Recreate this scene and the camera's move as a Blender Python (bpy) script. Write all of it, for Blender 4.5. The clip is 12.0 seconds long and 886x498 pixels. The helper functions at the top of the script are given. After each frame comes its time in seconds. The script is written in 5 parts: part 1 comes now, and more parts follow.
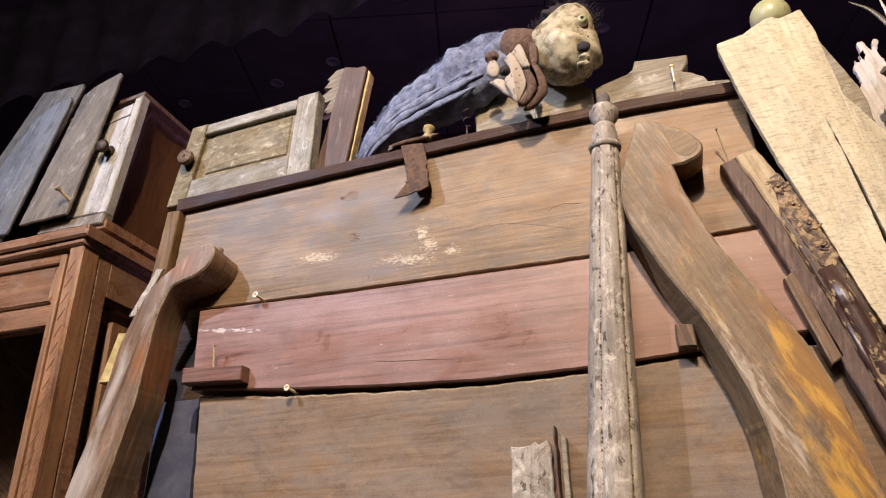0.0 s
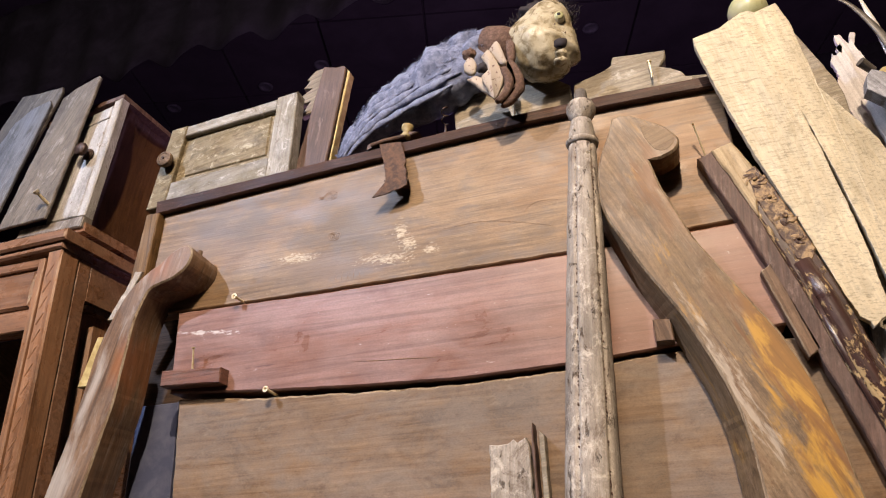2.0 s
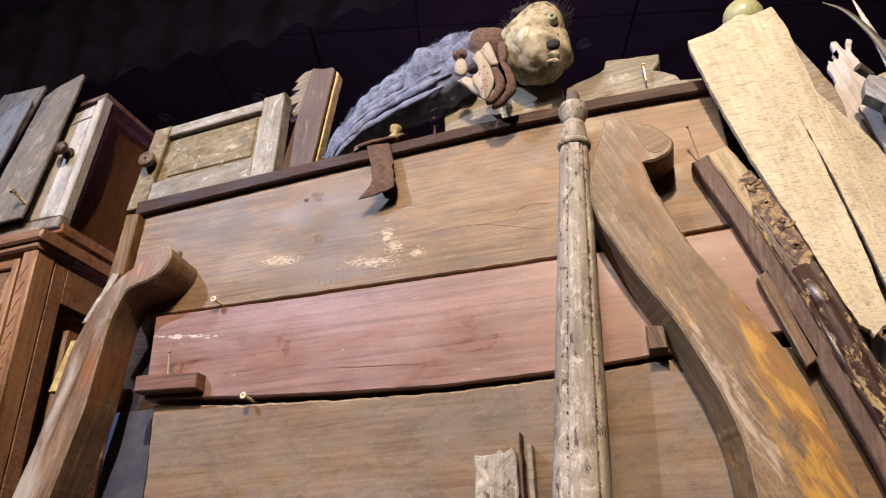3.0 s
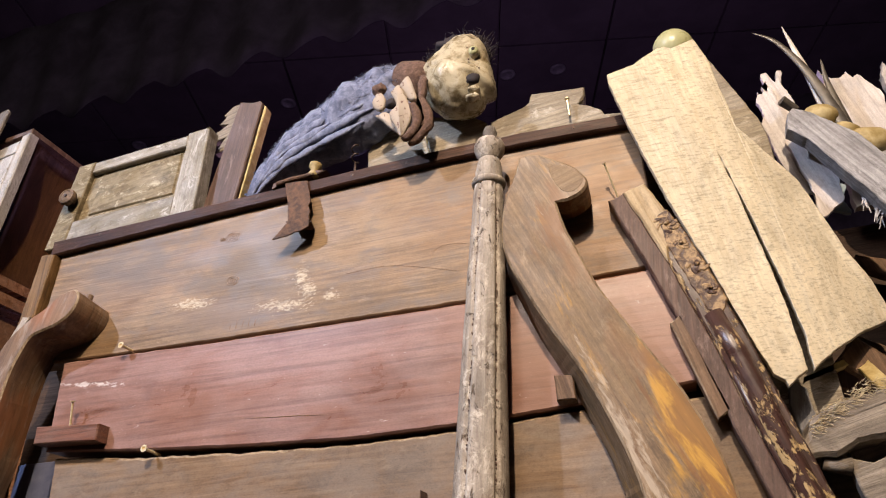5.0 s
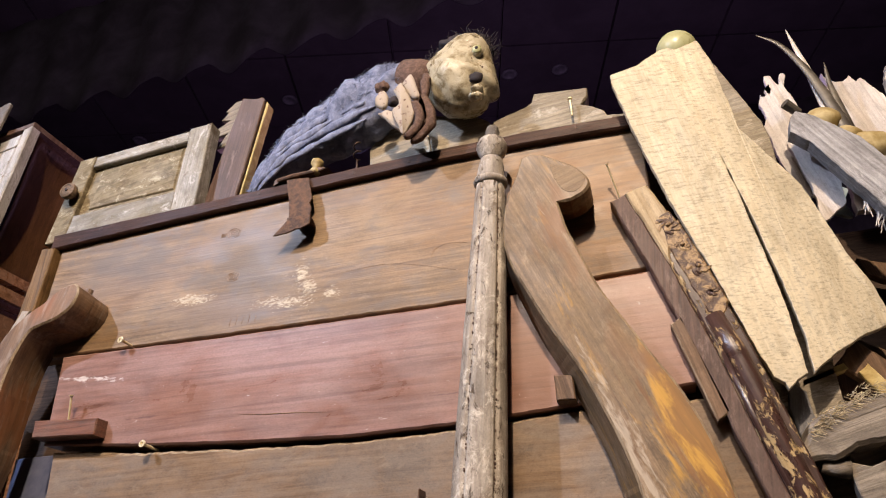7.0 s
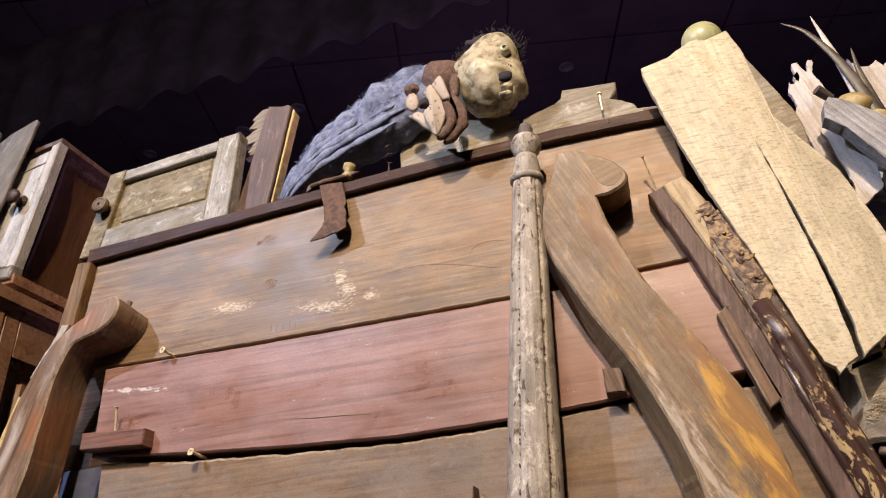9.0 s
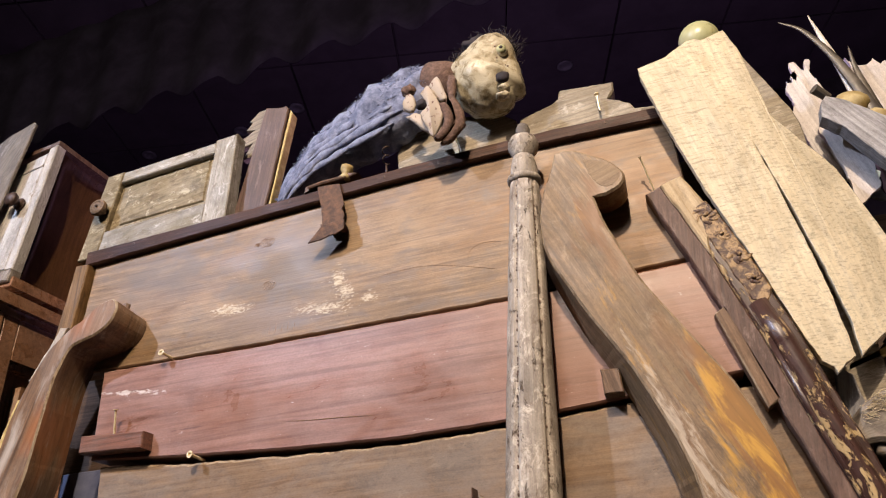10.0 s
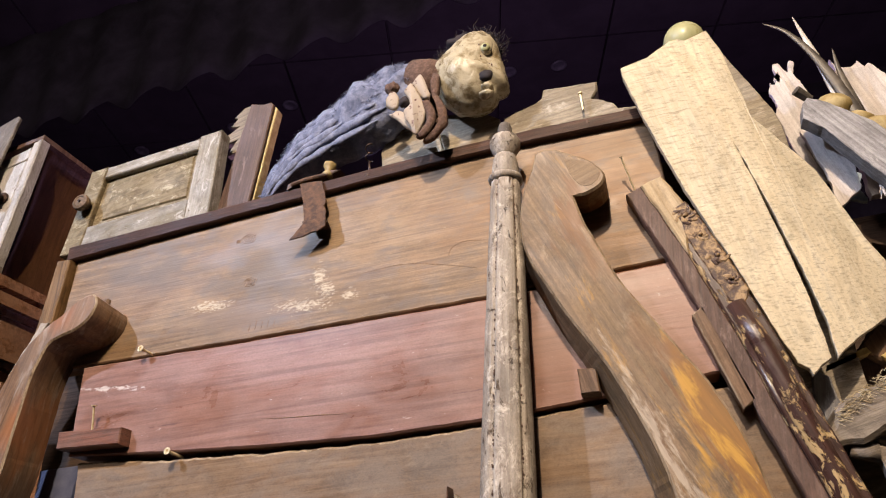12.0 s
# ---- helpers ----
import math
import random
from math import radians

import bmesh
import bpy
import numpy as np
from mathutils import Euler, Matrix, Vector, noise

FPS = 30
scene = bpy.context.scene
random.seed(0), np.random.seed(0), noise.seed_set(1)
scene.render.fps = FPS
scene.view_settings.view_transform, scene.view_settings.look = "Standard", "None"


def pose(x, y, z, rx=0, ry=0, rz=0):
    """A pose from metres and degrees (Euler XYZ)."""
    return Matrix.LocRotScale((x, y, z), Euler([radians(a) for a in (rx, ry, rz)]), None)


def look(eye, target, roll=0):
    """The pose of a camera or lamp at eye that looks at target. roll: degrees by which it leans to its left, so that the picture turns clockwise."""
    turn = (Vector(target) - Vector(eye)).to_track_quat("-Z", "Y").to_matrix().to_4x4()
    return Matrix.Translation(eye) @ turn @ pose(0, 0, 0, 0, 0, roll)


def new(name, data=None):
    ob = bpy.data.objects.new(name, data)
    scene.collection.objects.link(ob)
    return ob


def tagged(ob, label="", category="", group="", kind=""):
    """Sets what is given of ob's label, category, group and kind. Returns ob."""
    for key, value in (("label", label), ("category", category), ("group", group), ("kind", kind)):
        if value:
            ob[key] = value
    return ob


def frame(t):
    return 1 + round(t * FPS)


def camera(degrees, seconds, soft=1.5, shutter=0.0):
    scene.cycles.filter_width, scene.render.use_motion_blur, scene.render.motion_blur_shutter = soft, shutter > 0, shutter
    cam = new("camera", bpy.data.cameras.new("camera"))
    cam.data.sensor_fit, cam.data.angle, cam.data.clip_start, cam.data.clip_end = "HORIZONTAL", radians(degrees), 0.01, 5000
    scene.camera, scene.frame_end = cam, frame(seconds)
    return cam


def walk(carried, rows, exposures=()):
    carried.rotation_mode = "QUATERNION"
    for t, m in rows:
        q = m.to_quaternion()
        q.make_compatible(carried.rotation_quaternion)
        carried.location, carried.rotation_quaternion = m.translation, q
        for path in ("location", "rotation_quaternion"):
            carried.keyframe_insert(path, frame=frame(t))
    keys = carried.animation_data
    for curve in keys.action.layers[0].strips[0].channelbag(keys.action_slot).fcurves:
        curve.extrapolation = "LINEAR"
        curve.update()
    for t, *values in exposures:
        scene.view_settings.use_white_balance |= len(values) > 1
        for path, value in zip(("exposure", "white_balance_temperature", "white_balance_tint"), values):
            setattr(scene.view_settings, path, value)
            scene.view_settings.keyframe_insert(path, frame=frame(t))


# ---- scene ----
cam = camera(64.2, 12.0, 1.1)
PATH = [
    (0, (0.3676, -0.7959, 1.5441), (0.1090, 0.0707, 1.9707), -1.80),
    (0.5, (0.3695, -0.7943, 1.5448), (0.1102, 0.0716, 1.9726), -1.32),
    (1, (0.3881, -0.7834, 1.5415), (0.1327, 0.0832, 1.9702), -2.79),
    (1.5, (0.3870, -0.7826, 1.5395), (0.1328, 0.0833, 1.9704), -2.68),
    (2, (0.3868, -0.7828, 1.5401), (0.1340, 0.0838, 1.9703), -2.69),
    (2.5, (0.3772, -0.7750, 1.5368), (0.1291, 0.0896, 1.9738), -0.93),
    (3, (0.3835, -0.7504, 1.5364), (0.1450, 0.1093, 1.9882), -2.22),
    (3.2, (0.3938, -0.7532, 1.5488), (0.1590, 0.1036, 2.0080), -3.17),
    (4.8, (0.4430, -0.7087, 1.5632), (0.2117, 0.1384, 2.0417), -0.84),
    (5, (0.4745, -0.7026, 1.5704), (0.2446, 0.1449, 2.0488), -2.84),
    (5.5, (0.4837, -0.6987, 1.5706), (0.2558, 0.1500, 2.0477), -2.00),
    (6, (0.4833, -0.7012, 1.5729), (0.2556, 0.1483, 2.0488), -2.42),
    (6.5, (0.4795, -0.7019, 1.5729), (0.2519, 0.1475, 2.0489), -2.31),
    (7, (0.4723, -0.7024, 1.5703), (0.2432, 0.1459, 2.0476), -2.16),
    (9, (0.4350, -0.7159, 1.5668), (0.2002, 0.1290, 2.0475), -4.11),
    (9.5, (0.4365, -0.7165, 1.5686), (0.2022, 0.1287, 2.0489), -4.50),
    (10, (0.4381, -0.7161, 1.5690), (0.2028, 0.1294, 2.0485), -4.41),
    (10.5, (0.4421, -0.7097, 1.5626), (0.2098, 0.1368, 2.0415), -3.18),
    (11, (0.4470, -0.7055, 1.5583), (0.2174, 0.1408, 2.0390), -3.22),
    (11.5, (0.4527, -0.7070, 1.5638), (0.2218, 0.1403, 2.0420), -3.72),
    (12, (0.4550, -0.7087, 1.5683), (0.2243, 0.1390, 2.0459), -4.03),
]
walk(cam, [(t, look(eye, target, roll)) for t, eye, target, roll in PATH])

# ---- light ----
world = bpy.data.worlds.new("world")
scene.world = world
world.use_nodes = True
bg = world.node_tree.nodes["Background"]
bg.inputs["Color"].default_value = (0.30, 0.26, 0.42, 1)
bg.inputs["Strength"].default_value = 0.20


def spot(name, eye, target, watts, colour, size=0.06, cone=50, blend=0.35):
    lamp = bpy.data.lights.new(name, "SPOT")
    lamp.energy, lamp.color, lamp.shadow_soft_size = watts, colour, size
    lamp.spot_size, lamp.spot_blend = radians(cone), blend
    ob = new(name, lamp)
    ob.matrix_world = look(eye, target)
    return ob


# two stage spots in front of the booth, a cool one and a warm one, and a dim violet wash on the back of the hall
spot("stage_spot", (-1.15, -1.80, 3.42), (-0.05, 0, 1.90), 400, (0.64, 0.74, 1.0), 0.03, 50, 1.0)
spot("stage_spot", (0.58, -2.05, 3.40), (0.38, 0, 1.80), 480, (1.0, 0.755, 0.52), 0.03)
wash = bpy.data.lights.new("stage_wash", "AREA")
wash.energy, wash.color, wash.size = 9, (0.86, 0.52, 0.95), 0.6
new("stage_wash", wash).matrix_world = look((0.3, 0.42, 1.85), (0.2, 1.15, 3.5))
# unseen soft fill lamp, added overhead in front to lift the shadows
fill = bpy.data.lights.new("fill_light", "AREA")
fill.energy, fill.color, fill.size = 120, (1.0, 0.84, 0.76), 1.2
new("fill_light", fill).matrix_world = look((0.2, -2.6, 3.66), (0.1, -1.2, 1.0))
scene.view_settings.exposure = -0.43


# ---- materials ----
def nodes_of(name):
    m = bpy.data.materials.new(name)
    m.use_nodes = True
    t = m.node_tree
    return m, t, t.nodes["Principled BSDF"]


def add(t, kind, **values):
    n = t.nodes.new(kind)
    for key, value in values.items():
        n.inputs[key].default_value = value
    return n


def ramp(t, source, stops):
    n = t.nodes.new("ShaderNodeValToRGB")
    e = n.color_ramp.elements
    while len(e) < len(stops):
        e.new(0.5)
    for i, (p, c) in enumerate(stops):
        e[i].position = p
        e[i].color = (*c, 1) if isinstance(c, tuple) else (c, c, c, 1)
    t.links.new(source, n.inputs[0])
    return n.outputs[0]


def mix(t, fac, a, b, blend="MIX"):
    n = t.nodes.new("ShaderNodeMix")
    n.data_type, n.blend_type = "RGBA", blend
    for socket, value in ((n.inputs[0], fac), (n.inputs[6], a), (n.inputs[7], b)):
        if isinstance(value, tuple):
            socket.default_value = (*value, 1)
        elif isinstance(value, (int, float)):
            socket.default_value = value
        else:
            t.links.new(value, socket)
    return n.outputs[2]


def coords(t, angle=0.0, stretch=(1, 1, 1)):
    """Object coordinates, shifted at random for each object, turned in the wall's plane and stretched."""
    tc = t.nodes.new("ShaderNodeTexCoord")
    info = t.nodes.new("ShaderNodeObjectInfo")
    shift = t.nodes.new("ShaderNodeVectorMath")
    shift.operation = "MULTIPLY_ADD"
    shift.inputs[1].default_value = (1, 1, 1)
    comb = t.nodes.new("ShaderNodeCombineXYZ")
    times = t.nodes.new("ShaderNodeMath")
    times.operation = "MULTIPLY"
    times.inputs[1].default_value = 7.0
    t.links.new(info.outputs["Random"], times.inputs[0])
    for i in range(3):
        t.links.new(times.outputs[0], comb.inputs[i])
    t.links.new(tc.outputs["Object"], shift.inputs[0])
    t.links.new(comb.outputs[0], shift.inputs[2])
    turn = t.nodes.new("ShaderNodeMapping")
    turn.inputs["Rotation"].default_value = (0, radians(angle), 0)
    t.links.new(shift.outputs[0], turn.inputs[0])
    size = t.nodes.new("ShaderNodeMapping")
    size.inputs["Scale"].default_value = stretch
    t.links.new(turn.outputs[0], size.inputs[0])
    return size.outputs[0]


def noise_of(t, vector, scale, detail=5.0, rough=0.6, warp=0.0):
    n = add(t, "ShaderNodeTexNoise", Scale=scale, Detail=detail, Roughness=rough, Distortion=warp)
    t.links.new(vector, n.inputs["Vector"])
    return n.outputs["Fac"]


def patches_of(t, places):
    """A soft mask that is 1 within ovals (x, z, half width, half height, lean in degrees) in the thing's own wall plane."""
    total = None
    tc = t.nodes.new("ShaderNodeTexCoord")
    for cx, cz, rx, rz, lean in places:
        move = t.nodes.new("ShaderNodeMapping")
        move.inputs["Location"].default_value = (-cx, 0, -cz)
        t.links.new(tc.outputs["Object"], move.inputs[0])
        turn = t.nodes.new("ShaderNodeMapping")
        turn.inputs["Rotation"].default_value = (0, radians(lean), 0)
        t.links.new(move.outputs[0], turn.inputs[0])
        size = t.nodes.new("ShaderNodeMapping")
        size.inputs["Scale"].default_value = (1 / rx, 0, 1 / rz)
        t.links.new(turn.outputs[0], size.inputs[0])
        far = t.nodes.new("ShaderNodeVectorMath")
        far.operation = "LENGTH"
        t.links.new(size.outputs[0], far.inputs[0])
        near = t.nodes.new("ShaderNodeMapRange")
        near.inputs["From Min"].default_value = 1.25
        near.inputs["From Max"].default_value = 0.25
        t.links.new(far.outputs["Value"], near.inputs["Value"])
        if total is None:
            total = near.outputs[0]
        else:
            most = t.nodes.new("ShaderNodeMath")
            most.operation = "MAXIMUM"
            t.links.new(total, most.inputs[0])
            t.links.new(near.outputs[0], most.inputs[1])
            total = most.outputs[0]
    return total


def marked(t, places, vector, scale, cut, soft):
    """Ragged marks within ovals: noise that must pass a threshold which rises towards the ovals' rims."""
    n = noise_of(t, vector, scale, 6, 0.65, 0.4)
    both = t.nodes.new("ShaderNodeMath")
    both.operation = "MULTIPLY_ADD"
    both.inputs[1].default_value = 0.25
    t.links.new(patches_of(t, places), both.inputs[0])
    t.links.new(n, both.inputs[2])
    return ramp(t, both.outputs[0], [(cut, 0.0), (min(1.0, cut + soft), 1.0)])


def wood(name, dark, mid, light, angle=0.0, grain=1.0, rough=0.6, stain=None, amount=0.6, flake=None, cut=0.56,
         spread=60.0, relief=0.5, gloss=0.35, saw=0.0, rings=0.4, marks=(), scuff=None, grime=None, line=0.36, smear=0.32, mottle=0.5,
         run=0.45, fleck=0.34):
    """Wood with its grain along x, turned by an angle: growth rings, two scales of grain, blotches of a stain, flakes
    of old
    paint or dirt, and marks: (colour, noise scale, cut, softness, strength, ovals), such as worn varnish, chalk or
    painted-in light and shade."""
    m, t, b = nodes_of(name)
    along = coords(t, angle, (7 * grain, 190 * grain, 190 * grain))
    fine = coords(t, angle, (22 * grain, 430 * grain, 430 * grain))
    flat = coords(t, angle, (1, 1.9, 1.9))
    g1 = noise_of(t, along, 1.0, 7, 0.66, 0.8)
    g2 = noise_of(t, fine, 1.0, 4, 0.65)
    blotch = noise_of(t, flat, 13.0, 8, 0.66, 0.5)
    wave = t.nodes.new("ShaderNodeTexWave")
    wave.wave_type, wave.bands_direction = "BANDS", "Z"
    for key, value in (("Scale", 46.0 * grain), ("Distortion", 4.5), ("Detail", 3.0), ("Detail Scale", 5.0), ("Detail Roughness", 0.6)):
        wave.inputs[key].default_value = value
    t.links.new(coords(t, angle, (0.10, 1, 1)), wave.inputs["Vector"])
    colour = ramp(t, g1, [(0.28, dark), (0.5, mid), (0.74, light)])
    colour = mix(t, line, colour, ramp(t, g2, [(0.32, 0.32), (0.60, 1.0)]), "MULTIPLY")
    colour = mix(t, rings, colour, ramp(t, wave.outputs["Fac"], [(0.0, 0.45), (0.35, 0.95), (1.0, 1.0)]), "MULTIPLY")
    if stain:
        colour = mix(t, ramp(t, blotch, [(0.40, 0.0), (0.64, amount)]), colour, stain)
    # broad light and dark areas, as handling and age leave them
    broad = noise_of(t, flat, 4.0, 4, 0.6, 0.3)
    colour = mix(t, 0.75, colour, ramp(t, broad, [(0.32, 0.64), (0.62, 1.0)]), "MULTIPLY")
    handled = noise_of(t, coords(t, angle, (0.55, 1, 1)), 34.0, 10, 0.75, 0.6)
    colour = mix(t, mottle, colour, ramp(t, handled, [(0.36, 0.50), (0.52, 1.0)]), "MULTIPLY")
    speck = noise_of(t, coords(t, angle, (0.6, 1, 1)), 620.0, 4, 0.7)
    colour = mix(t, fleck, colour, ramp(t, speck, [(0.34, 0.45), (0.56, 1.0)]), "MULTIPLY")
    mask = None
    if flake:
        spots = noise_of(t, coords(t, angle, (0.5, 1, 1)), spread, 8, 0.7, 0.5)
        mask = ramp(t, spots, [(cut, 0.0), (cut + 0.03, 1.0)])
        colour = mix(t, mask, colour, flake)
    for layer in (grime, scuff):
        if layer:
            # (colour, cut, strength): streaky rubbed or dirty places along the grain
            tint, limit, strength = layer
            streak = noise_of(t, coords(t, angle, (smear, 1, 1)), 62.0 if layer is scuff else 38.0, 12, 0.80, 0.5)
            colour = mix(t, ramp(t, streak, [(limit, 0.0), (limit + 0.10, strength)]), colour, tint)
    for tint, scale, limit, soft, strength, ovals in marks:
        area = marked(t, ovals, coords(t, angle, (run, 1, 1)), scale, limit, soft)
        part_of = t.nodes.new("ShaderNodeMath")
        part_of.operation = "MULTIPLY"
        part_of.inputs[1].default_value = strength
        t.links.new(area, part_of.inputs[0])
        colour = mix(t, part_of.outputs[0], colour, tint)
    if marks:
        # the grain shows through the marks
        colour = mix(t, 0.55, colour, ramp(t, g1, [(0.34, 0.62), (0.56, 1.0)]), "MULTIPLY")
    if saw:
        cross = noise_of(t, coords(t, angle + 84, (22, 420, 420)), 1.0, 5, 0.7)
        colour = mix(t, saw, colour, ramp(t, cross, [(0.36, 0.42), (0.50, 1.0)]), "MULTIPLY")
    t.links.new(colour, b.inputs["Base Color"])
    r = ramp(t, blotch, [(0.3, max(0.1, rough - 0.14)), (0.7, min(1.0, rough + 0.15))])
    t.links.new(r, b.inputs["Roughness"])
    b.inputs["Specular IOR Level"].default_value = gloss
    bump = add(t, "ShaderNodeBump", Strength=relief, Distance=0.0018)
    height = mix(t, 0.5, g1, g2)
    if mask:
        height = mix(t, 0.5, height, mask)
    t.links.new(height, bump.inputs["Height"])
    t.links.new(bump.outputs[0], b.inputs["Normal"])
    return m


def plain(name, colour, other, rough=0.6, scale=60.0, metal=0.0, relief=0.2, lo=0.4, hi=0.65, gloss=0.4):
    m, t, b = nodes_of(name)
    n = noise_of(t, coords(t), scale, 6, 0.65, 0.3)
    t.links.new(ramp(t, n, [(lo, colour), (hi, other)]), b.inputs["Base Color"])
    t.links.new(ramp(t, n, [(0.3, max(0.05, rough - 0.1)), (0.7, min(1.0, rough + 0.12))]), b.inputs["Roughness"])
    b.inputs["Metallic"].default_value = metal
    b.inputs["Specular IOR Level"].default_value = gloss
    bump = add(t, "ShaderNodeBump", Strength=relief, Distance=0.002)
    t.links.new(n, bump.inputs["Height"])
    t.links.new(bump.outputs[0], b.inputs["Normal"])
    return m


PINE = wood("pine_plank", (0.185, 0.112, 0.055), (0.305, 0.195, 0.102), (0.37, 0.25, 0.138), 0, 1.0, 0.5, (0.295, 0.195, 0.115), 0.6, rings=0.5, line=0.42, relief=0.25, grime=((0.15, 0.095, 0.06), 0.56, 0.6), scuff=((0.42, 0.31, 0.21), 0.57, 0.5),
            # first oval, right end: orange wood tone plus the missing cool light, painted in
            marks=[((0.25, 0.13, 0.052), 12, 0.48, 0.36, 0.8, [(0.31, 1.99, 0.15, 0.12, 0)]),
                   ((0.205, 0.15, 0.115), 14, 0.54, 0.30, 0.75, [(-0.30, 2.0, 0.16, 0.09, 0), (-0.12, 1.93, 0.14, 0.03, 0), (-0.10, 2.03, 0.08, 0.03, 0)]),
                   ((0.40, 0.28, 0.165), 16, 0.56, 0.30, 0.6, [(0.06, 2.01, 0.12, 0.05, 0), (-0.22, 1.96, 0.08, 0.03, 0)]),
                   ((0.60, 0.51, 0.36), 420, 0.655, 0.14, 0.75, [(-0.028, 1.964, 0.014, 0.024, 0), (-0.020, 1.944, 0.020, 0.014, 0), (-0.050, 1.930, 0.050, 0.011, -4), (-0.180, 1.953, 0.040, 0.010, -4),
                                                               (0.012, 1.932, 0.015, 0.009, 0)]),
                   ((0.16, 0.125, 0.10), 46, 0.51, 0.24, 0.9, [(-0.10, 1.99, 0.09, 0.05, 0), (-0.28, 2.03, 0.10, 0.04, 0), (-0.09, 1.978, 0.05, 0.016, 0), (-0.19, 2.066, 0.012, 0.014, 0), (-0.05, 2.028, 0.04, 0.012, 0),
                                                                (-0.10, 1.916, 0.05, 0.010, 0), (0.16, 1.905, 0.10, 0.008, 0), (-0.12, 1.955, 0.012, 0.012, 0)])])
PINK = wood("red_plank", (0.215, 0.10, 0.07), (0.29, 0.15, 0.115), (0.33, 0.185, 0.15), 0, 0.7, 0.36, (0.35, 0.215, 0.185), 0.5, gloss=0.55, rings=0.2, relief=0.12, line=0.24, mottle=0.25, grime=((0.17, 0.075, 0.055), 0.57, 0.5),
            # first oval: redder varnish, with the post's shade behind the leg painted in
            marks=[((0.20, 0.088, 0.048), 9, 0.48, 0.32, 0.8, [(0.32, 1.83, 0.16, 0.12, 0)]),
                   ((0.62, 0.56, 0.52), 150, 0.66, 0.10, 0.85, [(-0.305, 1.862, 0.075, 0.005, -7)]),
                   ((0.10, 0.05, 0.04), 60, 0.72, 0.06, 0.6, [(-0.22, 1.805, 0.05, 0.002, 0), (0.16, 1.79, 0.05, 0.002, 0)])])
BROWN = wood("brown_plank", (0.165, 0.094, 0.048), (0.255, 0.165, 0.098), (0.335, 0.235, 0.155), 0, 0.8, 0.5, (0.21, 0.175, 0.15), 0.65,
             (0.46, 0.38, 0.24), 0.755, 150, rings=0.12, line=0.25, relief=0.25, smear=0.5, grime=((0.10, 0.062, 0.04), 0.55, 0.55), scuff=((0.27, 0.21, 0.155), 0.56, 0.5))
RAIL = wood("dark_rail", (0.025, 0.011, 0.008), (0.052, 0.023, 0.015), (0.12, 0.055, 0.035), 0, 1, 0.5, (0.085, 0.045, 0.028), 0.4, gloss=0.15, scuff=((0.15, 0.085, 0.055), 0.56, 0.6))
BATTEN = wood("batten_wood", (0.10, 0.052, 0.02), (0.22, 0.125, 0.05), (0.32, 0.20, 0.085), 90, 1, 0.6)
BACKING = wood("backing_wood", (0.04, 0.024, 0.016), (0.07, 0.042, 0.028), (0.10, 0.06, 0.04), 0, 1, 0.8)
BLUE = plain("blue_paint", (0.055, 0.065, 0.12), (0.10, 0.11, 0.17), 0.7, 30)
CREAM = wood("raw_sawn_pine", (0.66, 0.56, 0.385), (0.77, 0.685, 0.505), (0.83, 0.76, 0.60), 100, 0.7, 0.75, (0.66, 0.56, 0.39), 0.5,
             (0.40, 0.31, 0.19), 0.78, 110, 0.4, saw=0.62, mottle=0.45, rings=0.10, line=0.22, fleck=0.12, grime=((0.50, 0.41, 0.27), 0.55, 0.6))
POST = wood("weathered_post", (0.23, 0.18, 0.14), (0.46, 0.40, 0.335), (0.62, 0.57, 0.50), 84, 0.9, 0.7, (0.30, 0.265, 0.225), 0.7,
            (0.085, 0.062, 0.045), 0.60, 85, 0.9, rings=0.12, line=0.3, smear=0.75, scuff=((0.62, 0.56, 0.48), 0.52, 0.8), grime=((0.12, 0.085, 0.06), 0.53, 0.8))
LEG_L = wood("scuffed_leg", (0.11, 0.056, 0.028), (0.225, 0.128, 0.07), (0.30, 0.185, 0.11), 75, 0.8, 0.42,
             (0.21, 0.155, 0.115), 0.6, gloss=0.5, line=0.15, rings=0.08, relief=0.25, smear=0.3, run=0.22, scuff=((0.29, 0.24, 0.195), 0.57, 0.55), grime=((0.055, 0.028, 0.016), 0.56, 0.7),
             marks=[((0.26, 0.105, 0.045), 40, 0.60, 0.2, 0.7, [(0.065, 0.30, 0.02, 0.06, -18), (0.10, 0.43, 0.03, 0.03, 0)]),
                    # pale lower front: light scuffs, and the cool sheen there put into the colour
                    ((0.50, 0.46, 0.41), 60, 0.55, 0.24, 0.6, [(-0.015, 0.13, 0.024, 0.14, -14), (0.02, 0.27, 0.010, 0.08, -16)])])
